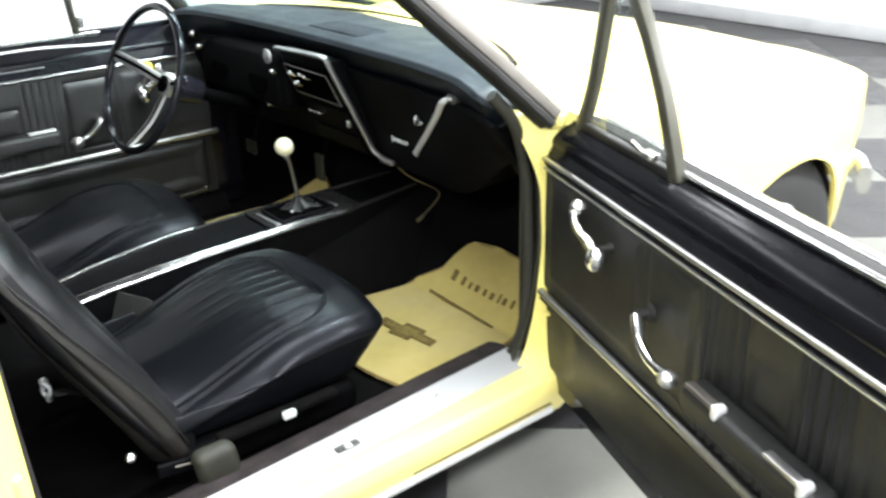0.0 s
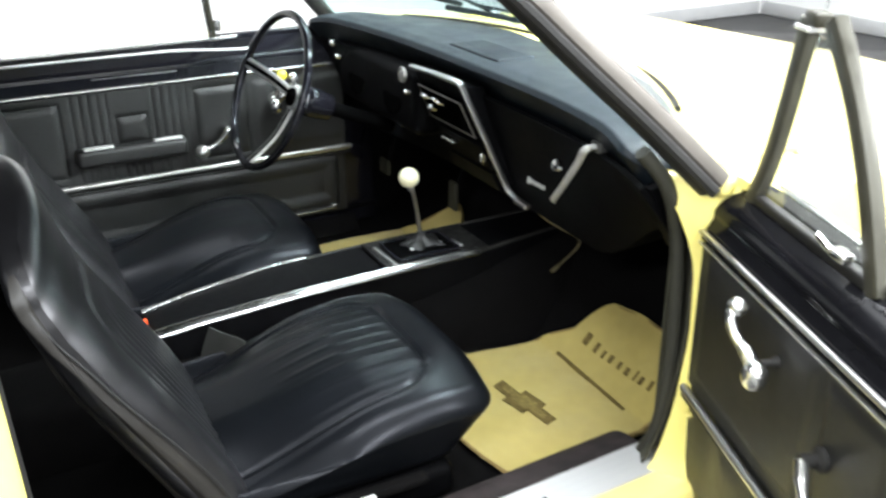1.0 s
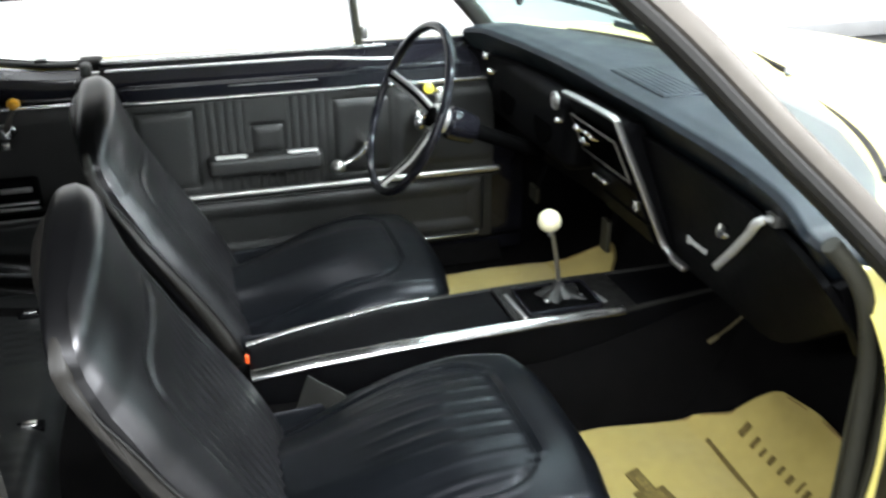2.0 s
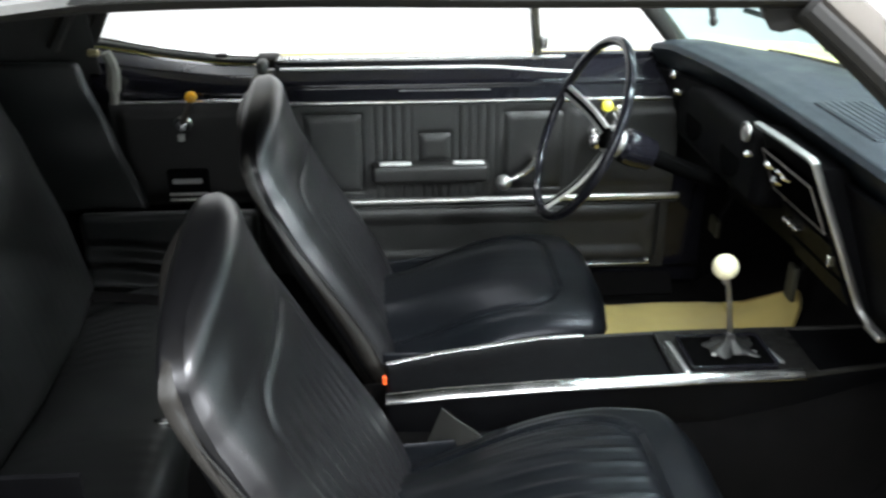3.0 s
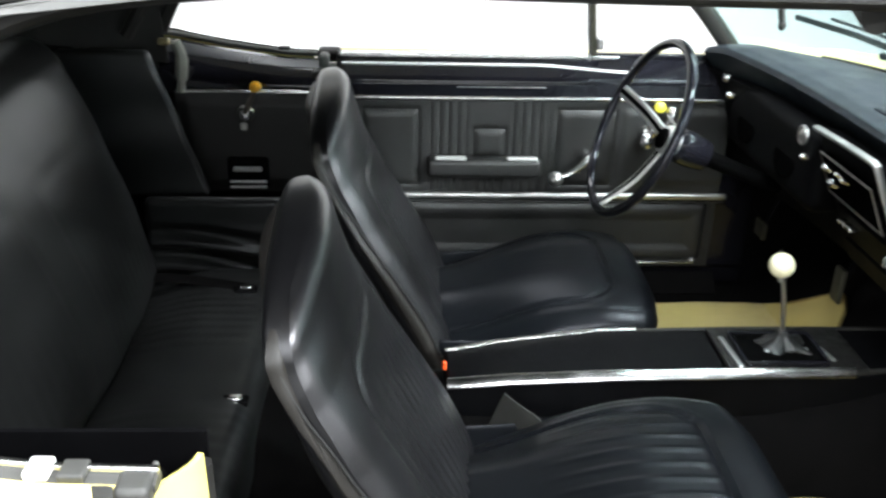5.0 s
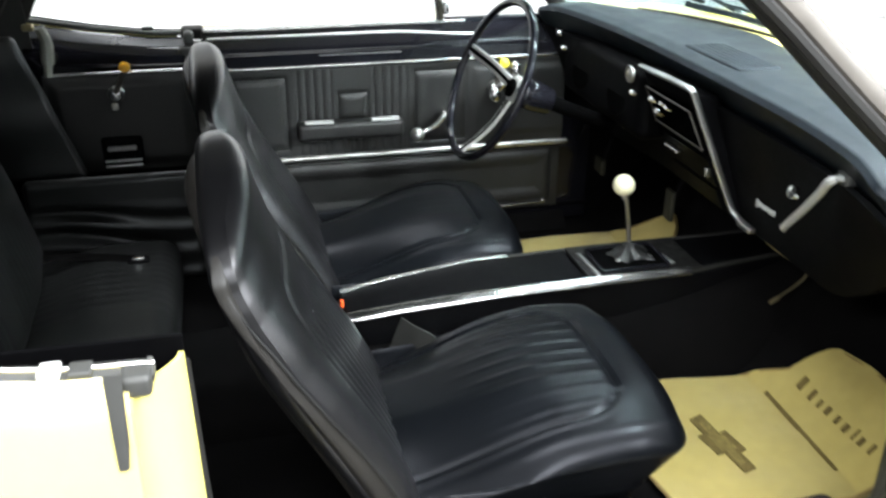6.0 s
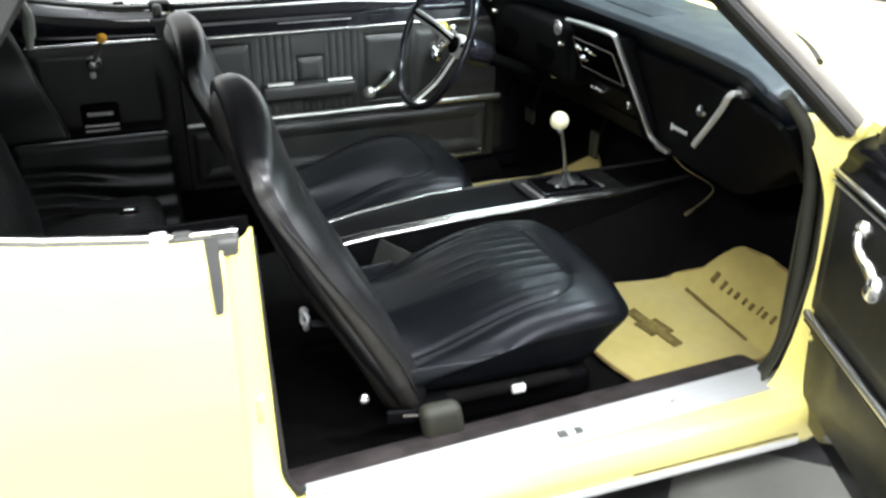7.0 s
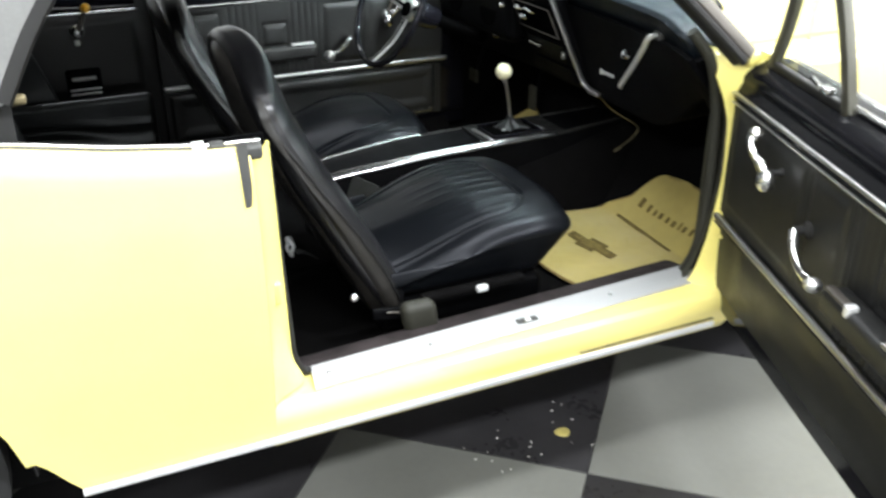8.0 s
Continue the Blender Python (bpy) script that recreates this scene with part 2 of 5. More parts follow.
def sweep(profile, path, side, cap=True):
    """A closed outline (a, b) drawn along a path: a runs along side, b along path x side."""
    P = [Vector(p) for p in path]
    n, m = len(P), len(profile)
    verts, faces = [], []
    s0 = Vector(side)
    for i in range(n):
        t = (P[min(i + 1, n - 1)] - P[max(i - 1, 0)]).normalized()
        s = (s0 - t * s0.dot(t)).normalized()
        o = t.cross(s)
        verts += [P[i] + s * a + o * b for a, b in profile]
    for i in range(n - 1):
        for j in range(m):
            k = (j + 1) % m
            faces.append((i * m + j, i * m + k, (i + 1) * m + k, (i + 1) * m + j))
    if cap:
        faces += [tuple(range(m))[::-1], tuple((n - 1) * m + j for j in range(m))]
    return to_bm(verts, faces)


def oval(w, h, seg=12, power=2.6):
    out = []
    for i in range(seg):
        a = 2 * math.pi * i / seg
        c, s = math.cos(a), math.sin(a)
        out.append((math.copysign(abs(c) ** (2 / power), c) * w / 2, math.copysign(abs(s) ** (2 / power), s) * h / 2))
    return out


def sheet(fn, nu, nv, thick):
    """A surface fn(u, v), u and v from 0 to 1, thickened by thick against its normal."""
    U, V = np.linspace(0, 1, nu), np.linspace(0, 1, nv)
    p = np.array([[fn(u, v) for v in V] for u in U], float)
    du = np.gradient(p, axis=0)
    dv = np.gradient(p, axis=1)
    nrm = np.cross(du, dv)
    nrm /= np.maximum(np.linalg.norm(nrm, axis=2, keepdims=True), 1e-9)
    q = p - nrm * thick
    verts = np.concatenate([p.reshape(-1, 3), q.reshape(-1, 3)])
    o = nu * nv
    faces = []
    for i in range(nu - 1):
        for j in range(nv - 1):
            a = i * nv + j
            faces.append((a, a + nv, a + nv + 1, a + 1))
            faces.append((o + a + 1, o + a + nv + 1, o + a + nv, o + a))
    rim = [i * nv for i in range(nu)] + [(nu - 1) * nv + j for j in range(1, nv)] + [i * nv + nv - 1 for i in range(nu - 2, -1, -1)] + [j for j in range(nv - 2, 0, -1)]
    for i in range(len(rim)):
        a, b = rim[i], rim[(i + 1) % len(rim)]
        faces.append((b, a, o + a, o + b))
    return to_bm(verts, faces)


def lathe(profile, m, seg=24):
    """A profile of (radius, height) turned about the local z axis of the pose m."""
    verts, faces = [], []
    for r, z in profile:
        for s in range(seg):
            a = 2 * math.pi * s / seg
            verts.append(m @ Vector((r * math.cos(a), r * math.sin(a), z)))
    for i in range(len(profile) - 1):
        for s in range(seg):
            t = (s + 1) % seg
            faces.append((i * seg + s, i * seg + t, (i + 1) * seg + t, (i + 1) * seg + s))
    faces += [tuple(range(seg))[::-1], tuple((len(profile) - 1) * seg + s for s in range(seg))]
    return to_bm(verts, faces)


def axis_pose(origin, axis):
    return Matrix.Translation(origin) @ Vector(axis).to_track_quat("Z", "Y").to_matrix().to_4x4()


def ball(center, r, squash=1.0, seg=18, axis=(0, 0, 1)):
    prof = [(max(r * math.sin(math.pi * i / 10), 1e-4), -r * squash * math.cos(math.pi * i / 10)) for i in range(11)]
    return lathe(prof, axis_pose(center, axis), seg)


def prism(outline, fn, a, b):
    """An outline of (p, q), extruded from depth a to depth b; fn maps (p, q, depth) to the world."""
    n = len(outline)
    verts = [fn(p, q, a) for p, q in outline] + [fn(p, q, b) for p, q in outline]
    faces = [tuple(range(n))[::-1], tuple(range(n, 2 * n))]
    faces += [(i, (i + 1) % n, n + (i + 1) % n, n + i) for i in range(n)]
    return to_bm(verts, faces)


def lerp(xs, ys):
    return lambda v: float(np.interp(v, xs, ys))


def smooth(a, b, v):
    t = np.clip((v - a) / (b - a), 0, 1)
    return t * t * (3 - 2 * t)


# ---- the room ----
X0, X1, Y0, Y1, H = -6.5, 6.37, -6.5, 4.2, 3.6


def slab(name, lo, hi, mat, label, r=0.004):
    size = [b - a for a, b in zip(lo, hi)]
    ob = part(name, rbox(size, r, center=[(a + b) / 2 for a, b in zip(lo, hi)], k=1), mat)
    return tagged(ob, label, name.split("_")[0], kind="structure")


floor = slab("floor", (X0 - 0.2, Y0 - 0.2, -0.12), (X1 + 0.2, Y1 + 0.2, -0.008), GROUT, "showroom floor of black and grey checker tiles")
slab("wall_front", (X1, Y0, -0.008), (X1 + 0.2, Y1, H), WALL, "plain white painted showroom wall")
# unseen wall, greyed to cut the light it bounces into the cabin
slab("wall_back", (X0 - 0.2, Y0, -0.008), (X0, Y1, H), WALL_GREY, "unseen back wall, pale grey chosen for the light it bounces")
slab("wall_left", (X0 - 0.2, Y1, -0.008), (X1 + 0.2, Y1 + 0.2, H), WALL, "plain white painted showroom wall")
# unseen wall, kept white to bounce fill onto the far trim
slab("wall_right", (X0 - 0.2, Y0 - 0.2, -0.008), (X1 + 0.2, Y0, H), WALL, "plain white painted showroom wall")
# unseen ceiling, darkened so the black gloss mirrors less of it
slab("ceiling", (X0 - 0.2, Y0 - 0.2, H), (X1 + 0.2, Y1 + 0.2, H + 0.15), CEIL, "unseen ceiling, dark grey chosen for its reflections")
slab("baseboard", (X1 - 0.018, Y0, 0.0), (X1 - 0.002, Y1 - 0.03, 0.11), BASE, "grey baseboard along the white wall")
slab("baseboard", (X0, Y1 - 0.018, 0.0), (X1 - 0.03, Y1 - 0.002, 0.11), BASE, "grey baseboard along the white wall")

# ---- the car: one thing with its parts ----
car = tagged(new("convertible_car"), "pale yellow vintage convertible with black interior, soft top up, door open", "car")


def group(name, parent, label=""):
    e = new(name)
    e.parent = parent
    if label:
        e["label"] = label
    return e


# body side: outward distance from the centre line for a height, the same on both sides
side_out = lerp([0.20, 0.26, 0.34, 0.50, 0.64, 0.74, 0.84, 0.885, 0.93], [0.838, 0.864, 0.873, 0.892, 0.902, 0.900, 0.890, 0.880, 0.850])


def side_top(x):
    return float(np.interp(x, [-1.9, -1.2, -0.7, -0.39, -0.25, -0.10, 0.0], [0.89, 0.94, 0.94, 0.924, 0.898, 0.878, 0.874]))


REAR_AXLE, FRONT_AXLE = -0.83, 1.83


def quarter_bottom(x):
    d = x - REAR_AXLE
    if abs(d) < 0.362:
        return 0.30 + math.sqrt(max(0.365 ** 2 - d * d, 0)) * 1.0
    if d > 0:
        return 0.262 + 0.10 * float(smooth(0.10, 0.0, d - 0.362))
    return 0.30


def quarter(sgn):
    xs = [0.0 - 0.030 - 1.726 * i / 110 for i in range(111)]

    def f(u, v):
        x = xs[min(int(round(u * 110)), 110)]
        zb, zt = quarter_bottom(x), side_top(x)
        z = zb + (zt - zb) * v
        shift = zt - 0.874
        y = side_out(z - shift * float(smooth(0.5, 0.9, z)))
        if v > 0.97:
            y -= 0.012 * (v - 0.97) / 0.03
        taper = 0.10 * float(smooth(-1.2, -1.9, x))
        return (x, sgn * (y - taper), z)
    return sheet(f, 111, 30, -0.02 if sgn < 0 else 0.02)


part("quarter_panel", quarter(-1), YELLOW, car, "glossy pale yellow rear quarter panel")
part("quarter_panel", quarter(1), YELLOW, car, "glossy pale yellow rear quarter panel")

# tail: deck lid and back panel close the body behind
part("deck_lid", sheet(lambda u, v: (-1.12 - 0.64 * u, -0.80 + 1.6 * v, 0.955 - 0.05 * u * u + 0.02 * math.sin(math.pi * v)), 12, 16, 0.02), YELLOW, car, "pale yellow deck lid")
part("top_well", sheet(lambda u, v: (-0.60 - 0.56 * u, -0.76 + 1.52 * v, 0.905 + 0.035 * u), 6, 8, 0.01), HEADLINER, car, "black well behind the rear seat")
part("tail_panel", sheet(lambda u, v: (-1.78 - 0.04 * math.sin(math.pi * u), -0.74 + 1.48 * v, 0.30 + 0.6 * u), 10, 12, 0.02), YELLOW, car)

# rear jamb of the open door: a painted return from the skin to the seal
jamb_in = lerp([0.33, 0.40, 0.86], [0.052, 0.024, 0.016])


def rear_jamb(u, v):
    z = 0.345 + 0.508 * u
    xi = jamb_in(z)
    y = side_out(z)
    if v < 0.25:
        return (-0.034 + 0.004 * v, -y + 0.003 + 0.02 * v, z)
    w = (v - 0.25) / 0.75
    return (-0.033 + (xi + 0.033) * float(smooth(0, 1, w)), -(y - 0.008) + w * (y - 0.008 - 0.795), z)


part("rear_door_jamb", sheet(rear_jamb, 24, 14, 0.006), JAMB, car, "yellow painted rear door jamb")
part("jamb_seal", tube(curve([(0.066, -0.772, 0.346), (0.05, -0.786, 0.358), (0.030, -0.792, 0.42), (0.024, -0.79, 0.6), (0.020, -0.788, 0.75), (0.018, -0.786, 0.835)], 40), 0.009, 8), RUBBER, car, "black rubber door seal")
# upright inner side of the rear jamb, in black trim
part("jamb_trim", sheet(lambda u, v: (0.022 - 0.03 * v + 0.02 * (1 - u) * (1 - v), -0.790 + 0.07 * v, 0.30 + 0.50 * u), 12, 6, 0.004), VINYL_DARK, car, "black trim inside the door jamb")
striker = part("door_striker", rbox((0.016, 0.030, 0.045), 0.006, center=(0.002, -0.835, 0.575)), JAMB, car)
part("bolt", ball((0.009, -0.835, 0.588), 0.0035), JAMB, striker)
part("bolt", ball((0.009, -0.835, 0.560), 0.0035), JAMB, striker)
# rubber block and hanging flap at the top corner of the jamb
part("jamb_block", rbox((0.032, 0.038, 0.026), 0.007, center=(-0.023, -0.862, 0.864)), PLASTIC_GREY, car, "dark grey rubber corner block")
part("jamb_block", rbox((0.006, 0.010, 0.018), 0.0028, center=(-0.010, -0.842, 0.868)), WORN_CHROME, car, "small bright clip")
part("jamb_flap", prism([(-0.012, 0.0), (0.010, 0.0), (0.008, -0.075), (0.002, -0.105), (-0.006, -0.108), (-0.008, -0.07)],
                        lambda p, q, d: (-0.040 + p * 0.6 - d, -side_out(0.885 + q) - 0.004 + p * 0.0 + d * 0.3, 0.885 + q), 0.0, 0.006), PLASTIC_GREY, car, "hanging grey rubber flap")

# quarter window sill rail with its clip
def rail_path(sgn, y, dz=0.0):
    return [(x, sgn * y, side_top(x) + 0.004 + dz) for x in np.linspace(-0.70, -0.005, 24)]


for sgn in (-1, 1):
    part("belt_rail", sweep(oval(0.024, 0.013), rail_path(sgn, 0.853, -0.005 if sgn > 0 else -0.013), (0, 1, 0)), PLASTIC_GREY, car, "dark quarter window sill rail")
    part("belt_molding", sweep(oval(0.010, 0.008), rail_path(sgn, 0.842 if sgn > 0 else 0.848, 0.009 if sgn > 0 else -0.004), (0, 1, 0)), CHROME, car, "thin chrome belt molding")
part("rail_clip", rbox((0.022, 0.026, 0.010), 0.003, center=(-0.108, -0.853, 0.880)), CLIP_WHITE, car, "white plastic clip on the sill rail")
part("rail_clip", rbox((0.024, 0.026, 0.010), 0.003, center=(-0.078, -0.853, 0.877)), PLASTIC_GREY, car, "grey clip on the sill rail")

# rocker, sill and plate
def rocker(sgn):
    prof = [(0.752, 0.300), (0.757, 0.338), (0.765, 0.341), (0.846, 0.339), (0.858, 0.332), (0.864, 0.322), (0.868, 0.308), (0.8685, 0.296), (0.865, 0.262), (0.850, 0.240), (0.80, 0.225), (0.70, 0.225)]
    xs = np.linspace(-0.033, 1.075 if sgn < 0 else 1.03, 20)
    verts, faces = [], []
    m = len(prof)
    for x in xs:
        for y, z in prof:
            verts.append((x, sgn * y, z))
    for i in range(len(xs) - 1):
        for j in range(m):
            k = (j + 1) % m
            faces.append((i * m + j, i * m + k, (i + 1) * m + k, (i + 1) * m + j))
    faces += [tuple(range(m)), tuple(range((len(xs) - 1) * m, len(xs) * m))]
    return to_bm(verts, faces)


for sgn in (-1, 1):
    rk = part("rocker_panel", rocker(sgn), YELLOW, car, "pale yellow rocker panel", sharp=25)
    # molding in bright trim, standing for the blown-out highlight on the rocker lip
    part("rocker_molding", sweep(oval(0.008, 0.016), [(x, sgn * 0.871, 0.268) for x in np.linspace(-0.39, 1.03, 12)], (0, 1, 0)), BRIGHT_TRIM, rk, "thin rocker molding, whitened for the highlight on the lip")
    part("rocker_seam", sweep(oval(0.003, 0.0035, 8), [(x, sgn * 0.8690, 0.282) for x in np.linspace(0.66, 1.03, 8)], (0, 1, 0)), FRAME_GREY, rk, "dark seam above the molding")


def plate(u, v):
    x = 0.060 + 1.005 * u
    y = -0.842 + 0.078 * v + 0.050 * u
    z = 0.3475 + 0.00018 * math.sin(v * math.pi * 9) - 0.004 * (1 - v) ** 4
    return (x + 0.012 * v, y, z)


sill_plate = part("sill_plate", sheet(plate, 30, 37, 0.003), PLATE, car, "brushed aluminium door sill plate, scuffed")
part("plate_emblem", rbox((0.050, 0.016, 0.003), 0.0014, center=(0.566, -0.790, 0.3500)), PLASTIC_GREY, sill_plate, "small dark oval emblem")
part("plate_emblem", rbox((0.016, 0.018, 0.003), 0.0014, center=(0.566, -0.790, 0.3515)), ALLOY, sill_plate)
for px in (0.10, 0.33, 0.80, 1.03):
    part("screw", ball((px, -0.806 + 0.05 * (px - 0.06), 0.3488), 0.0045, 0.4, 10), CHROME, sill_plate)

# front jamb (hinge post), cowl side and seal
def post_x(z):
    return float(np.interp(z, [0.33, 0.37, 0.45, 0.60, 0.80, 0.905], [1.000, 1.028, 1.046, 1.060, 1.058, 1.044]))


def post(u, v):
    z = 0.34 + 0.565 * u
    x = post_x(z)
    y = side_out(z) - 0.035
    wide = float(np.interp(z, [0.34, 0.45, 0.75, 0.85, 0.905], [0.055, 0.060, 0.070, 0.076, 0.096]))
    w = v
    return (x + 0.05 * (1 - w) - 0.012 * w * float(smooth(0.72, 0.9, z)) * 3, -y + wide * w, z)


part("front_door_jamb", sheet(post, 26, 8, 0.006), JAMB, car, "yellow painted hinge post of the open door")
part("post_trim", sheet(lambda u, v: ((lambda z: (post_x(z) - 0.002 + 0.03 * v, -(side_out(z) - 0.035) + 0.072 + 0.045 * v, z))(0.33 + 0.56 * u)), 20, 5, 0.004), KICK, car, "black trim behind the hinge post")
part("post_bolt", ball((1.068, -0.830, 0.60), 0.009, 0.6), JAMB, car)
part("post_bolt", ball((1.060, -0.822, 0.47), 0.009, 0.6), JAMB, car)
seal_pts = [(1.028, -0.722, 0.305), (1.040, -0.738, 0.352), (1.047, -0.758, 0.41), (1.054, -0.766, 0.50), (1.058, -0.762, 0.65), (1.050, -0.757, 0.78), (1.010, -0.768, 0.882), (0.958, -0.760, 0.946)]
part("door_seal", tube(curve(seal_pts, 50), 0.0125, 10), SEAL, car, "black rubber door seal")
part("kick_panel", sheet(lambda u, v: (1.055 + 0.405 * u, -0.745 + 0.02 * u, 0.24 + 0.62 * v), 10, 14, 0.006), KICK, car, "dull olive-kick panel coloured black for the shade under the dash")
part("kick_vent", rbox((0.10, 0.012, 0.09), 0.01, center=(1.19, -0.730, 0.52)), SHELL, car, "dull kick panel air vent")
# far kick panel takes dash black to carry the shade under the dash
part("kick_panel", sheet(lambda u, v: (1.04 + 0.42 * u, 0.757 - 0.03 * u, 0.24 + 0.62 * v), 10, 14, -0.006), DASH, car, "kick panel coloured black for the shade under the dash")

# left door closed: hinge post and rear post on that side stay behind the trim
# underbody
part("underbody", rbox((3.9, 1.48, 0.05), 0.02, center=(0.40, 0, 0.235)), UNDER, car, "black underbody")

# front end: fenders, hood, nose
def half_width(x):
    return float(np.interp(x, [1.0, 1.8, 2.0, 2.15, 2.25, 2.32, 2.37], [0.872, 0.885, 0.870, 0.840, 0.805, 0.765, 0.72]))


def hood_z(x):
    return float(np.interp(x, [1.05, 1.4, 1.8, 2.1, 2.35, 2.6], [0.915, 0.915, 0.885, 0.840, 0.785, 0.72]))


def fender(sgn):
    def f(u, v):
        x = 1.092 + 1.278 * u
        d = x - FRONT_AXLE
        zb = 0.315 + math.sqrt(max(0.335 ** 2 - d * d, 0)) if abs(d) < 0.335 else 0.27 + 0.16 * float(smooth(0.3, 0.5, d))
        zt = hood_z(x)
        a = v * 1.35
        hw = half_width(x)
        if a < 1:
            z = zb + (zt - 0.03 - zb) * a
            bulge = side_out(np.clip(z * 0.95, 0.3, 0.88)) - 0.885
            y = hw + bulge
        else:
            t = (a - 1) / 0.35
            y = hw + side_out(0.835) - 0.885 - (0.30 * t) * (hw / 0.88)
            z = zt - 0.03 + 0.03 * math.sin(t * math.pi / 2)
        return (x, sgn * y, z)
    return sheet(f, 80, 34, -0.015 if sgn < 0 else 0.015)


for sgn in (-1, 1):
    part("front_fender", fender(sgn), YELLOW, car, "glossy pale yellow front fender")


def hood(u, v):
    y = -0.60 + 1.20 * v
    nose = 2.56 - 0.26 * (abs(y) / 0.66) ** 2
    x = 1.30 + (nose - 1.30) * u
    return (x, y, hood_z(x) + 0.025 * math.cos(y / 0.60 * math.pi / 2) + 0.004 - 0.008 * float(smooth(0.565, 0.60, abs(y))))


part("hood", sheet(hood, 40, 30, 0.015), YELLOW, car, "long pale yellow hood")
part("nose_panel", sheet(lambda u, v: ((lambda y: (2.55 - 0.24 * (abs(y) / 0.72) ** 2 - 0.02 + 0.05 * math.sin(u * 3.0), y, 0.735 - 0.40 * u))(-0.73 + 1.46 * v)), 12, 24, 0.015), YELLOW, car, "pale yellow nose panel")
bump_pts = [(2.33, -0.835, 0.46), (2.38, -0.80, 0.46), (2.43, -0.73, 0.47), (2.53, -0.4, 0.47), (2.60, 0, 0.47), (2.53, 0.4, 0.47), (2.43, 0.73, 0.47), (2.38, 0.80, 0.46), (2.33, 0.835, 0.46)]
part("front_bumper", sweep(oval(0.085, 0.04), curve(bump_pts, 40), (0, 0, 1)), CHROME, car, "chrome front bumper")
part("cowl_panel", sheet(lambda u, v: (1.14 + 0.21 * u - 0.10 * (2 * v - 1) ** 2 * (1 - u), -0.80 + 1.6 * v, 0.919 + 0.028 * math.cos((v - 0.5) * 3)), 10, 26, 0.015), YELLOW, car, "yellow cowl panel below the windshield")


ant = group("antenna", car, "thin chrome radio antenna with dark base on the fender")
part("antenna_base", lathe([(0.024, 0.0), (0.024, 0.004), (0.015, 0.010), (0.010, 0.020), (0.004, 0.026)], axis_pose((1.25, -0.80, 0.888), (0, -0.25, 1)), 18), PLASTIC_GREY, ant, "dark grey antenna base")
part("base_ring", tube([(1.25 + 0.024 * math.cos(a), -0.80 + 0.024 * math.sin(a), 0.893) for a in np.linspace(0, 2 * math.pi, 21)[:-1]], 0.003, 6, closed=True), CHROME, ant, "chrome base ring")
part("mast", tube([(1.25, -0.806, 0.91), (1.245, -0.83, 1.30), (1.24, -0.85, 1.62)], [0.0016, 0.0012, 0.0010], 6), CHROME, ant)


def road_wheel(x, sgn):
    y = sgn * 0.76
    w = group("wheel", car, "black tyre on a chrome steel wheel")
    m = axis_pose((x, y, 0.33), (0, sgn, 0))
    part("tyre", lathe([(0.19, -0.09), (0.25, -0.10), (0.31, -0.09), (0.328, -0.07), (0.330, 0), (0.328, 0.07), (0.31, 0.09), (0.25, 0.10), (0.19, 0.09), (0.188, 0)], m, 40), TYRE, w)
    part("rim", lathe([(0.02, -0.06), (0.19, -0.07), (0.192, 0.088), (0.182, 0.094), (0.172, 0.075), (0.16, 0.045), (0.10, 0.06), (0.07, 0.085), (0.03, 0.095), (0.005, 0.096)], m, 36), CHROME, w)


for sgn in (-1, 1):
    road_wheel(REAR_AXLE, sgn)
    road_wheel(FRONT_AXLE, sgn)
    # dark inner arches
    for ax in (REAR_AXLE, FRONT_AXLE):
        part("wheel_well", sheet(lambda u, v: (ax + 0.37 * math.cos(math.pi * (1 - u)), sgn * (0.50 + 0.33 * v), 0.30 + 0.37 * math.sin(math.pi * u)), 18, 4, 0.004), UNDER, car)
        part("wheel_well", prism([(ax + 0.37 * math.cos(math.pi * i / 14), 0.30 + 0.37 * math.sin(math.pi * i / 14)) for i in range(15)], lambda p, q, d: (p, sgn * d, q), 0.49, 0.50), UNDER, car)

# ---- cabin floor ----
def floor_z(x, y=-1.0):
    return 0.272 + max(0.0, x - 1.16) * 1.15


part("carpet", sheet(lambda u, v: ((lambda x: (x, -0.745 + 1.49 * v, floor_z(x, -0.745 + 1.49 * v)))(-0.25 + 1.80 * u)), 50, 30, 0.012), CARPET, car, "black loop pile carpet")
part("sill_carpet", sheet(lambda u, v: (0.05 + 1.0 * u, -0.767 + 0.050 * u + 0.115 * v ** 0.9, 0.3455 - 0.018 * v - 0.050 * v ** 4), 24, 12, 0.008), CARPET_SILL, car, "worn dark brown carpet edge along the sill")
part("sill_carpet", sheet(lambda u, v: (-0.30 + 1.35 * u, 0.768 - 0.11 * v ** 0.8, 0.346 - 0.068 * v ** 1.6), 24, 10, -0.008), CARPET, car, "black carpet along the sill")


def tunnel(u, v):
    x = -0.30 + 1.75 * u
    a = (v - 0.5) * 2
    h = float(np.interp(x, [-0.3, 0.2, 0.9, 1.45], [0.36, 0.39, 0.42, 0.52]))
    return (x, 0.185 * math.copysign(abs(a) ** 0.75, a), 0.27 + (h - 0.27) * (1 - abs(a) ** 3.2))


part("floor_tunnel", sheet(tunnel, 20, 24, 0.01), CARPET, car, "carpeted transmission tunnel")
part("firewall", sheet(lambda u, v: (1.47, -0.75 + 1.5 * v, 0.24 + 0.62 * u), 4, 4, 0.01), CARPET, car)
part("rear_bulkhead", sheet(lambda u, v: (-0.62 - 0.1 * u, -0.75 + 1.5 * v, 0.24 + 0.66 * u), 4, 4, 0.01), VINYL_DARK, car)
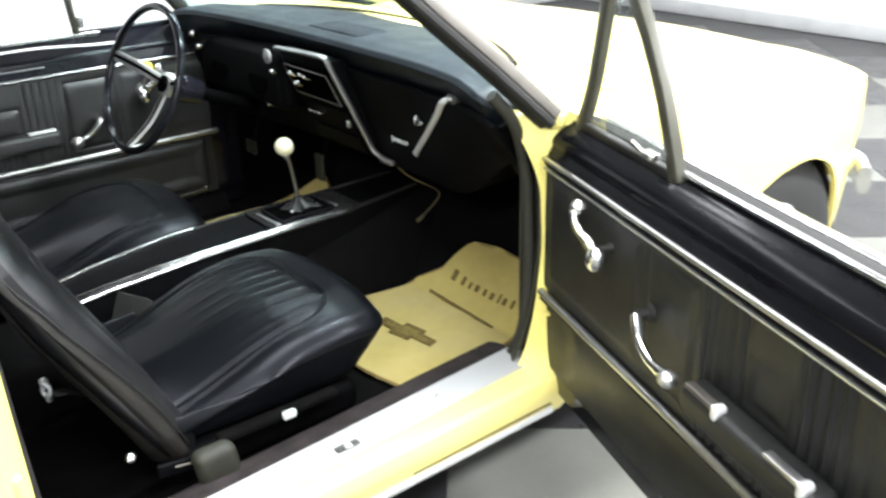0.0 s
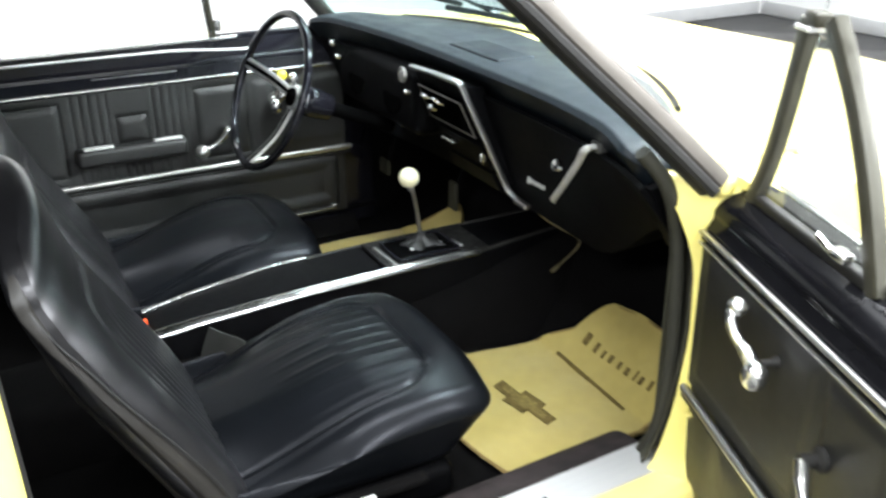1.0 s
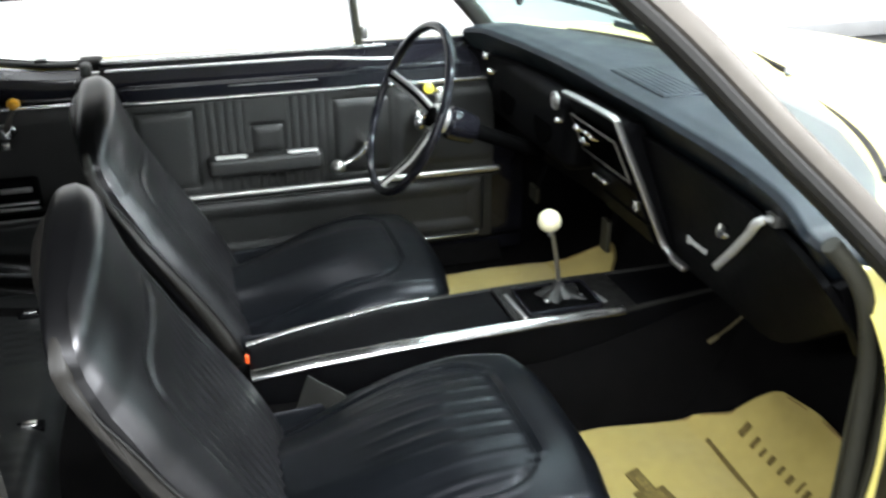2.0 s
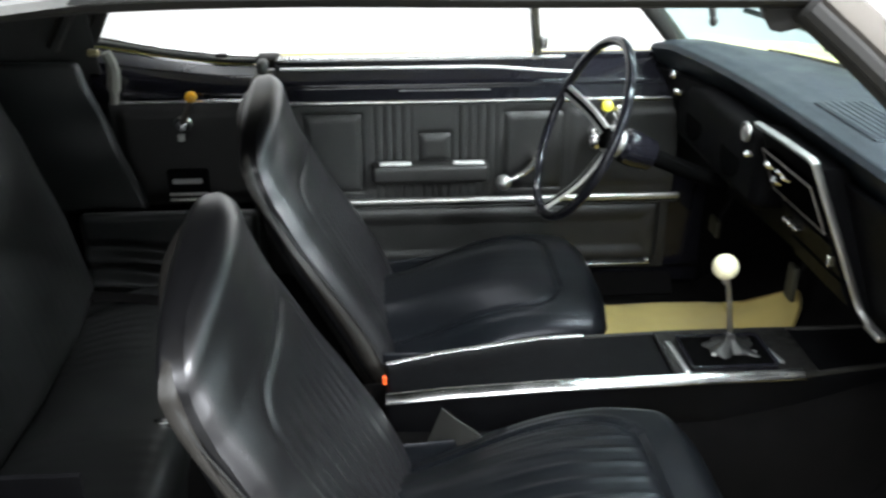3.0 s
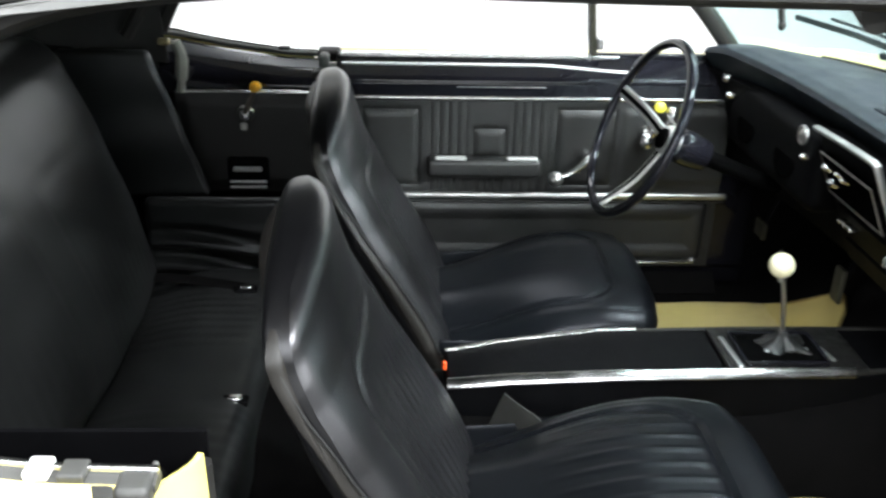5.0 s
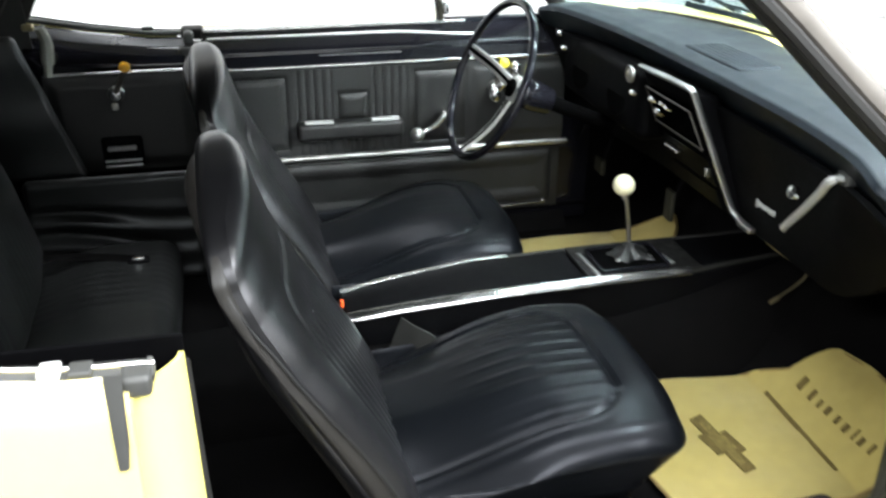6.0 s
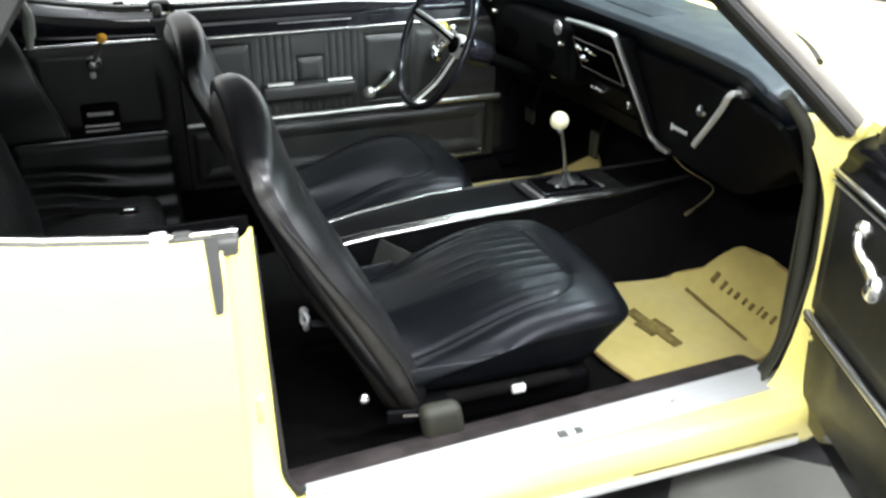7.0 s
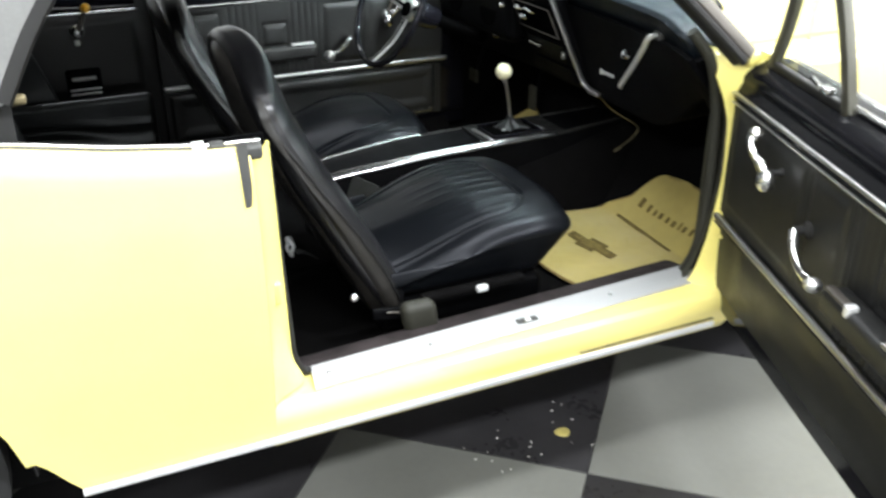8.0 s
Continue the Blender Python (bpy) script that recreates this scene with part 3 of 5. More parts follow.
for sgn in (-1, 1):
    part("inner_side_panel", sheet(lambda u, v: (-0.66 + 0.68 * u, sgn * 0.765, 0.24 + 0.62 * v), 6, 6, 0.006 * sgn), DASH, car, "black inner side panel")


# ---- floor mats, lying loose on the carpet ----
def floor_mat(sgn):
    def mat_z(x):
        return 0.290 + max(0.0, x - 1.15) * 1.12
    out = [(0.798, -0.25), (0.797, -0.48), (0.800, -0.510), (0.819, -0.605), (0.832, -0.614), (1.00, -0.618), (1.17, -0.626), (1.196, -0.622), (1.262, -0.545), (1.272, -0.525),
           (1.274, -0.44), (1.266, -0.350), (1.256, -0.330), (1.235, -0.310), (1.20, -0.288), (1.180, -0.250), (1.158, -0.218), (1.05, -0.203), (0.96, -0.194), (0.83, -0.196)]
    if sgn > 0:
        # the driver's mat is narrower, with its outer front corner cut away
        out = [(0.790, -0.205), (0.788, -0.55), (0.800, -0.580), (1.10, -0.585), (1.150, -0.572), (1.185, -0.510), (1.225, -0.456), (1.252, -0.420), (1.262, -0.395), (1.248, -0.350),
               (1.20, -0.290), (1.155, -0.230), (1.05, -0.200), (0.95, -0.195), (0.85, -0.198)]
    pts = []
    for a, b in zip(out, out[1:] + out[:1]):
        pts += [(a[0] + (b[0] - a[0]) * f, a[1] + (b[1] - a[1]) * f, 0) for f in (0.0, 0.25, 0.5, 0.75)]
    holder = tagged(new("floor_mat"), "tan-yellow carpet floor mat with dark stitched emblem, on black carpet", "floor mat", group="car floor mats")
    # dense sheet trimmed to the outline
    poly = np.array([(p[0], p[1]) for p in pts])

    def span(x):
        cut = []
        for i in range(len(poly)):
            a, b = poly[i], poly[(i + 1) % len(poly)]
            if (a[0] - x) * (b[0] - x) < 0:
                cut.append(a[1] + (b[1] - a[1]) * (x - a[0]) / (b[0] - a[0]))
        return (min(cut), max(cut)) if len(cut) > 1 else None

    x_lo, x_hi = poly[:, 0].min() + 0.0008, poly[:, 0].max() - 0.0008

    def f(u, v):
        x = x_lo + (x_hi - x_lo) * u
        a, b = span(x)
        y = a + (b - a) * v
        return (x, y if sgn < 0 else -y, mat_z(x) + 0.0016 * math.sin(x * 31 + y * 17) + 0.0012 * math.sin(y * 53))
    part("mat_surface", sheet(f, 60, 30, -0.009 if sgn > 0 else 0.009), MAT, holder)
    part("binding", tube([(p[0], p[1] if sgn < 0 else -p[1], mat_z(p[0]) - 0.004) for p in pts], 0.0040, 6, closed=True), MAT_EDGE, holder, "bound mat edge")
    if sgn < 0:
        lift = 0.0035

        def on_mat(p, q, d):
            return (p, q, mat_z(p) + 0.0016 * math.sin(p * 31 + q * 17) + 0.0012 * math.sin(q * 53) + lift - d)
        c, l = (0.975, -0.426), 0.094
        bow = [(-0.015, -l), (0.015, -l + 0.010), (0.015, -0.036), (0.032, -0.030), (0.032, 0.036), (0.015, 0.032), (0.015, l), (-0.015, l - 0.010), (-0.015, 0.036), (-0.032, 0.030), (-0.032, -0.036), (-0.015, -0.032)]
        bow = [(c[0] + p - q * 0.13, c[1] + q) for p, q in bow]
        part("emblem", prism(bow, on_mat, 0, 0.004), MAT_INK, holder, "dark stitched cross-shaped emblem")
        inner = [(c[0] + (p - c[0]) * 0.55, c[1] + (q - c[1]) * 0.80) for p, q in bow]
        part("emblem_inner", prism(inner, lambda p, q, d: (lambda a: (a[0], a[1], a[2] + 0.0012))(on_mat(p, q, d)), 0, 0.004), MAT_SHADE, holder, "lighter stitched centre of the emblem")
        part("stitched_line", prism([(1.149, -0.290), (1.155, -0.290), (1.145, -0.553), (1.139, -0.553)], on_mat, 0, 0.004), MAT_INK, holder, "dark stitched line")
        # a row of plain bars where a word is stitched
        yy = -0.336
        for wdt, hgt in ((0.026, 0.036), (0.018, 0.030), (0.014, 0.022), (0.020, 0.022), (0.014, 0.022), (0.018, 0.022), (0.008, 0.032), (0.018, 0.022), (0.014, 0.028)):
            x0 = 1.188
            part("stitched_bar", prism([(x0, yy), (x0 + hgt * 0.5, yy), (x0 + hgt * 0.5, yy - wdt * 0.62), (x0, yy - wdt * 0.62)], on_mat, 0, 0.004), MAT_INK, holder)
            yy -= wdt * 1.24 + 0.0075
    return holder


floor_mat(-1)
floor_mat(1)


# ---- front seats ----
BACK_Z = [0.345, 0.45, 0.55, 0.68, 0.80, 0.87, 0.928]
BACK_X = [0.326, 0.278, 0.226, 0.156, 0.104, 0.083, 0.074]


def back_x(z):
    return np.interp(z, BACK_Z, BACK_X)


def back_half(z):
    w = np.interp(z, [0.345, 0.42, 0.62, 0.84, 0.875, 0.895, 0.910, 0.920, 0.928], [0.220, 0.239, 0.239, 0.223, 0.216, 0.214, 0.209, 0.202, 0.190])
    return w


def back_crown(z, yn):
    """The top edge arches up in the middle and drops to rounded shoulders."""
    return smooth(0.66, 0.93, z) * (0.014 + 0.026 * np.clip(yn, -1, 1) - 0.046 * np.clip(np.abs(yn), 0, 1.1) ** 2.8)


def back_hollow(z, yn):
    return -(0.006 + 0.044 * smooth(0.42, 0.93, z)) * np.clip(np.abs(yn), 0, 1) ** 2.2


def back_thick(z):
    return np.interp(z, [0.345, 0.5, 0.72, 0.87, 0.928], [0.75, 0.95, 1.0, 0.92, 0.80])


def shell_point(t, yn, z):
    """A point of the hard shell: t is its depth toward the front, yn from -1 to 1 across."""
    sl = np.interp(z, BACK_Z, np.gradient(np.array(BACK_X), np.array(BACK_Z)))
    nx, nz = 1 / np.sqrt(1 + sl ** 2), -sl / np.sqrt(1 + sl ** 2)
    tt = t - 0.0145
    tt = np.where(tt > 0, tt * back_thick(z) * (0.80 + 0.20 * smooth(0.5, 1.0, np.abs(yn))), tt * (1 + (0.05 - 0.42 * np.clip(np.abs(yn), 0, 1) ** 1.7) * smooth(0.70, 0.90, z))) + smooth(-0.01, 0.03, t) * back_hollow(z, yn)
    half = back_half(z) + 0.003 - (0.030 + 0.03 * smooth(0.72, 0.90, z)) * smooth(0.010, -0.0425, t)
    up = back_crown(z, yn) * (1 - 0.10 * smooth(-0.01, -0.0425, t))
    return back_x(z) + tt * nx + up * sl, yn * half + 0.010 * smooth(0.36, 0.5, z), z + tt * nz * 0.8 + up


def seat(yc, dx=0.0, dz=0.0, pleat=1.0):
    s = group("front_seat", car, "black vinyl bucket seat with pleated centre panels")

    def cushion(p):
        x, y, z = p[:, 0], p[:, 1], p[:, 2]
        top = smooth(0.0, 0.085, z)
        q = p.copy()
        crown = 0.014 - 0.016 * np.abs(y / 0.25) ** 3 - 0.014 * smooth(0.10, 0.26, x) - 0.062 * smooth(0.06, -0.25, x)
        crown = crown - (0.006 + 0.05 * np.logaddexp(0, (0.17 - x) / 0.05) * 0.13) * smooth(0.05, 0.23, np.abs(y))
        # outline narrows a little toward the back and the front corners round off
        q[:, 1] = y * (1 - 0.05 * smooth(0.0, -0.25, x) - 0.03 * smooth(0.12, 0.25, x) ** 2)
        q[:, 0] = x - 0.014 * smooth(0.10, 0.24, np.abs(y)) * smooth(0.1, 0.25, x)
        q[:, 0] -= 0.065 * smooth(0.045, -0.085, z) * smooth(0.12, 0.25, x)
        # the sides tuck under below the rolled top edge
        q[:, 1] -= np.sign(y) * 0.27 * np.maximum(0.045 - z, 0) * smooth(0.13, 0.23, np.abs(y))
        pinch = 1 - 0.003 * np.exp(-((z + 0.030) / 0.007) ** 2)
        q[:, 0] *= pinch
        q[:, 1] *= pinch
        # centre panel: a groove round it and fore-and-aft ribs
        edge_y = 0.172 - np.abs(y)
        edge_x = 0.158 - x
        inside = 0.08 - np.sqrt(np.maximum(0.08 - edge_y, 0) ** 2 + np.maximum(0.08 - edge_x, 0) ** 2)
        groove = -0.005 * np.exp(-(inside / 0.005) ** 2) + 0.0022 * np.exp(-((inside + 0.011) / 0.006) ** 2)
        ribs = pleat * 0.0020 * (np.abs(np.cos(y * np.pi / 0.036)) ** 7 - 0.3) * smooth(0.006, 0.020, inside) * smooth(-0.13, 0.05, x)
        bolster = 0.001 * smooth(0.02, -0.02, inside) * smooth(0.235, 0.20, np.abs(y)) * smooth(0.25, 0.2, x)
        wrinkle = 0.0004 * np.sin(x * 38 + np.sin(y * 21) * 2.0) * smooth(0.0, -0.03, inside)
        q[:, 2] = z + top * (crown + groove + ribs + bolster + wrinkle)
        return q
    part("seat_cushion", rbox((0.52, 0.49, 0.17), 0.044, (44, 170, 14), 6, (0.536, yc, 0.438), cushion), VINYL, s, "black vinyl seat cushion with pleated centre")
    part("seat_base", rbox((0.42, 0.42, 0.07), 0.02, (1, 1, 1), 2, (0.50, yc, 0.318)), DASH, s, "black seat base")

    def backrest(p):
        t, y, h = p[:, 0], p[:, 1], p[:, 2]
        z = 0.6365 + h
        half = back_half(z) - 0.004
        q = p.copy()
        front = smooth(-0.01, 0.04, t)
        yn = y / 0.24
        slope = np.gradient(np.array(BACK_X), np.array(BACK_Z))
        sl = np.interp(z, BACK_Z, slope)
        nx, nz = 1 / np.sqrt(1 + sl ** 2), -sl / np.sqrt(1 + sl ** 2)
        thick = back_thick(z)
        yy = yn * half
        edge_y = 0.150 - np.abs(yy)
        edge_z = np.minimum(0.775 - z, z - 0.42)
        inside = 0.055 - np.sqrt(np.maximum(0.055 - edge_y, 0) ** 2 + np.maximum(0.055 - edge_z, 0) ** 2)
        groove = -0.0038 * np.exp(-(inside / 0.007) ** 2)
        ribs = 0.003 * np.cos(yy * 2 * np.pi / 0.030) * smooth(0.008, 0.03, inside) * smooth(0.74, 0.60, z)
        hollow = back_hollow(z, yn)
        hollow = hollow + 0.0035 * np.exp(-((np.abs(yy) - 0.175) / 0.034) ** 2) * smooth(0.92, 0.70, z)
        tt = t * thick + front * (groove + ribs + hollow)
        up = back_crown(z, yn)
        q[:, 0] = back_x(z) + tt * nx + up * sl
        q[:, 1] = yy + 0.010 * smooth(0.36, 0.5, z)
        q[:, 2] = z + tt * nz * 0.8 + up
        return q
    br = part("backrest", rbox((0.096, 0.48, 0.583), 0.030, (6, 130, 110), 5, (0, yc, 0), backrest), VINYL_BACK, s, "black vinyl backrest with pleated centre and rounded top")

    def shell(p):
        return np.stack(shell_point(p[:, 0], p[:, 1] / 0.24, 0.6300 + p[:, 2]), 1)
    sh = part("back_shell", rbox((0.085, 0.48, 0.564), 0.024, (8, 40, 60), 4, (0, yc, 0), shell), SHELL, s, "dark brown-black hard side and back shell")
    for yn in (-0.985, 0.985):
        line = [shell_point(0.040, yn, z) for z in np.linspace(0.37, 0.880, 30)]
        part("piping", tube([(float(a), float(b) + yc, float(c)) for a, b, c in line], 0.0020, 6), VINYL_DARK, sh, "thin piping along the shell edge")
    s.location = (dx, 0, dz)
    return s


for yc, near in ((-0.405, True), (0.395, False)):
    s = seat(yc) if near else seat(yc, -0.025, -0.028, 0.06)
    for side in (-1, 1):
        ys = yc + side * 0.252
        part("hinge_arm", rbox((0.13, 0.010, 0.028), 0.004, (6, 1, 1), 2, (0.315, ys, 0.360), lambda p: np.stack([p[:, 0], p[:, 1], p[:, 2] + 0.25 * np.maximum(-p[:, 0], 0) ** 1.2], 1)), DASH, s, "black steel seat hinge arm")
    ys = yc - 0.262
    if near:
        part("hinge_cover", rbox((0.082, 0.042, 0.104), 0.019, (3, 2, 4), 4, (0.352, ys - 0.018, 0.344), lambda p: np.stack([p[:, 0] * (1 - 2.2 * np.maximum(-p[:, 2], 0)) - 0.15 * p[:, 2], p[:, 1], p[:, 2]], 1)), SEAL, s, "olive-black plastic hinge cover")
        part("hinge_bolt", ball((0.208, ys + 0.005, 0.424), 0.011, 0.7, axis=(0, 1, 0)), CHROME, s, "chrome hinge bolt")
        rail = part("seat_side_rail", rbox((0.260, 0.026, 0.018), 0.007, (1, 1, 1), 2, (0.500, ys + 0.014, 0.380)), CARPET, s, "black steel seat side rail")
        part("seat_button", rbox((0.028, 0.014, 0.017), 0.005, (1, 1, 1), 3, (0.512, ys - 0.007, 0.385)), BRIGHT_TRIM, rail, "bright seat side button")
        part("hinge_pin", tube([(0.28, ys, 0.372), (0.335, ys - 0.010, 0.368)], 0.0022, 8), STAINLESS, s)
    # small bright catch at the edge of the shell
    catch = [shell_point(-0.010, -1.0, z) for z in (0.888, 0.874, 0.860)]
    part("shell_catch", tube([(float(a), float(b) + yc - 0.001, float(c)) for a, b, c in catch], 0.0022, 8), STAINLESS, s, "small chrome catch on the seat shell")

belt_end = part("belt_anchor", tube([(0.190 + 0.004 * math.sin(3 * a), -0.205 + 0.020 * math.cos(a), 0.346 + 0.022 * math.sin(a)) for a in np.linspace(0, 2 * math.pi, 21)[:-1]], [0.0050 + 0.0035 * max(0.0, math.sin(a + 0.6)) for a in np.linspace(0, 2 * math.pi, 21)[:-1]], 10, closed=True), BRIGHT_TRIM, car, "bright steel seat belt ring beside the tunnel")
part("belt_strap", sweep(oval(0.030, 0.004, 8), curve([(0.198, -0.198, 0.330), (0.235, -0.175, 0.31), (0.27, -0.17, 0.285)], 8), (0, 1, 0)), RUBBER, belt_end, "black belt webbing")


# ---- rear seat and quarter trim ----
rear = group("rear_seat", car, "black vinyl rear bench seat with creased backrest")


def rear_back(p):
    t, y, h = p[:, 0], p[:, 1], p[:, 2]
    z = 0.690 + h
    q = p.copy()
    front = smooth(0.0, 0.06, t)
    half = np.interp(z, [0.38, 0.6, 0.8, 0.95], [1.0, 1.0, 0.985, 0.95])
    q[:, 1] = y * half
    bulge = 0.070 * np.cos(np.clip((z - 0.56) / 0.40, -1, 1) * np.pi / 2) * np.cos(np.clip(y / 0.54, -1, 1) * np.pi / 2) ** 0.5
    panel = np.minimum(np.minimum(0.20 - np.abs(np.abs(y) - 0.26), 0.80 - z), z - 0.45)
    groove = -0.0012 * np.exp(-(panel / 0.008) ** 2)
    ribs = 0.0005 * np.cos(y * 2 * np.pi / 0.034) * smooth(0.01, 0.03, panel) * smooth(0.68, 0.5, z)
    wrinkle = 0.0020 * np.sin(z * 30 + y * 17) * np.sin(y * 9 + z * 5)
    q[:, 0] = t - 0.475 - (z - 0.40) * 0.245 + front * (bulge + groove + ribs + wrinkle)
    q[:, 2] = z
    return q


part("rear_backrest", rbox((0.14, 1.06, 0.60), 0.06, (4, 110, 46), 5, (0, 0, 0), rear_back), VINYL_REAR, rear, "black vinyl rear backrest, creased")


def rear_cush(p):
    x, y, z = p[:, 0], p[:, 1], p[:, 2]
    q = p.copy()
    top = smooth(0.0, 0.06, z)
    pan = 0.18 - np.abs(np.abs(y) - 0.26)
    ribs = 0.0005 * np.cos(y * 2 * np.pi / 0.034) * smooth(0.0, 0.03, pan)
    q[:, 2] = z + top * (0.02 * np.cos(y / 0.54 * np.pi / 2) + ribs - 0.05 * smooth(0.05, -0.2, x)) - 0.018 * np.exp(-(y / 0.09) ** 2) * top
    return q


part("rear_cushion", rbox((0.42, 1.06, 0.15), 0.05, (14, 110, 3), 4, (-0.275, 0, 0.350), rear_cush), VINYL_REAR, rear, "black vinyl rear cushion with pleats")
for by, bx, bz in ((0.36, -0.155, 0.435), (-0.08, -0.105, 0.428)):
    bk = part("belt_buckle", rbox((0.050, 0.030, 0.016), 0.005, (1, 1, 1), 2, (bx, by, bz)), DASH, rear, "black seat belt buckle")
    part("buckle_plate", rbox((0.028, 0.018, 0.008), 0.003, (1, 1, 1), 2, (bx, by, bz + 0.009)), CHROME, bk, "bright steel buckle plate")
part("seat_belt", sweep(oval(0.045, 0.004, 8), curve([(-0.40, 0.43, 0.435), (-0.30, 0.42, 0.434), (-0.20, 0.39, 0.434), (-0.14, 0.37, 0.433)], 16), (0, 1, 0)), CARPET, rear, "black seat belt webbing")

for sgn in (1, -1):
    q = group("quarter_trim", car, "black vinyl rear quarter trim with ashtray and window crank")
    Y = lambda y: sgn * y

    def q_panel(u, v):
        x, z = -0.365 + 0.365 * u, 0.545 + (0.262 if sgn > 0 else 0.225) * v
        inset = min(min(u, 1 - u) * 0.365, min(v, 1 - v) * 0.262)
        return (x, Y(0.712 - 0.008 * float(smooth(0.018, 0.030, inset)) - 0.003 * math.exp(-((inset - 0.02) / 0.004) ** 2)), z)
    part("trim_panel", sheet(q_panel, 40, 34, 0.012 * sgn), VINYL_DARK, q, "black vinyl quarter panel")

    def q_upper(u, v):
        x = -0.40 + 0.39 * u
        top = side_top(x) + 0.002
        z = 0.806 + (top - 0.806) * v
        if sgn < 0:
            return (x, Y(0.800 + 0.030 * v ** 2), z - 0.012 * v)
        return (x, Y(0.715 + 0.075 * v ** 2 - 0.010 * math.sin(math.pi * v)), z)
    part("upper_sill", sheet(q_upper, 24, 12, 0.006 * sgn), BLACK_PAINT if sgn > 0 else DASH, q, "black painted window sill")
    if sgn > 0:
        # reflection along the sill top, put in as a lighter strip
        part("sheen_band", sheet(lambda u, v: (lambda a: (a[0], a[1] - sgn * 0.004, a[2]))(q_upper(u, 0.78 + 0.19 * v)), 20, 6, 0.002 * sgn), SILL_SHEEN, q, "blue-black band coloured as the sill reflection below the glass")
    if sgn > 0:
        part("trim_strip", sweep(oval(0.010, 0.009), [(x, Y(0.706), 0.810) for x in np.linspace(-0.36, -0.012, 8)], (0, 1, 0)), CHROME, q, "chrome trim strip")
    ash = part("ashtray", rbox((0.105, 0.030, 0.085), 0.010, (1, 1, 1), 3, (-0.194, Y(0.708), 0.600)), DASH, q, "black ashtray with chrome lips")
    for dz, w in ((0.0, 0.094), (0.014, 0.094), (0.048, 0.072)):
        part("ashtray_lip", rbox((w, 0.010, 0.007 if dz < 0.03 else 0.012), 0.003, (1, 1, 1), 2, (-0.194, Y(0.688), 0.566 + dz)), BRIGHT_TRIM if dz < 0.03 else SATIN_CAP, ash, "chrome ashtray lip")
    if sgn > 0:
        # quarter window crank with its amber knob standing up
        ck = part("window_crank", lathe([(0.022, 0), (0.022, 0.010), (0.015, 0.018), (0.014, 0.030), (0.004, 0.034)], axis_pose((-0.190, Y(0.706), 0.758), (0, -sgn, 0)), 18), CHROME, q, "chrome quarter window crank")
        part("crank_arm", tube([(-0.190, Y(0.680), 0.758), (-0.176, Y(0.678), 0.790), (-0.160, Y(0.676), 0.824)], [0.008, 0.007, 0.006], 10), STAINLESS, ck)
        part("crank_knob", lathe([(0.004, -0.004), (0.012, 0.0), (0.014, 0.010), (0.013, 0.020), (0.007, 0.025), (0.001, 0.026)], axis_pose((-0.157, Y(0.680), 0.829), (0, -sgn, 0.25)), 16), AMBER, ck, "amber crank knob")
        part("spring_clip", rbox((0.016, 0.012, 0.018), 0.004, center=(-0.196, Y(0.690), 0.726)), ALLOY, ck)

    def shelf(p):
        x, y, z = p[:, 0], p[:, 1], p[:, 2]
        r = p.copy()
        face = smooth(-0.02, -0.08, y * sgn)
        folds = 0.011 * np.sin(z * 95 + x * 9 + np.sin(x * 14) * 0.8) * face * smooth(0.10, 0.05, z) * (0.35 + 0.65 * smooth(0.12, -0.1, x))
        r[:, 1] = y - sgn * folds
        r[:, 2] = z - 0.050 * smooth(-0.06, 0.03, y * sgn) * smooth(0.0, 0.12, z)
        return r
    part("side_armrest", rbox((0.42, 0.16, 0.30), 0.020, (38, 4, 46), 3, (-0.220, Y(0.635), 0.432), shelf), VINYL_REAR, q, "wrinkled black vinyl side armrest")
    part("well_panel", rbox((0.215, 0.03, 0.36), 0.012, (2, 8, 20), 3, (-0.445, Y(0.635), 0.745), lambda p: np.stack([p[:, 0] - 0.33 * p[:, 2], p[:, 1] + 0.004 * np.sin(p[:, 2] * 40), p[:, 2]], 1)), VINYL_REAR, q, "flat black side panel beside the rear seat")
    if sgn > 0:
        part("well_trim", tube(curve([(-0.345, Y(0.690), 0.935), (-0.335, Y(0.695), 0.90), (-0.340, Y(0.698), 0.85), (-0.345, Y(0.700), 0.81)], 14), [0.014] * 5 + [0.016] * 5 + [0.010] * 4, 8), RUBBER_GREY, q, "grey rubber trim at the panel edge")
    part("top_hinge", rbox((0.030, 0.018, 0.018), 0.007, center=(-0.365, Y(0.665), 0.940)), BRASS, q, "dull brass top latch")


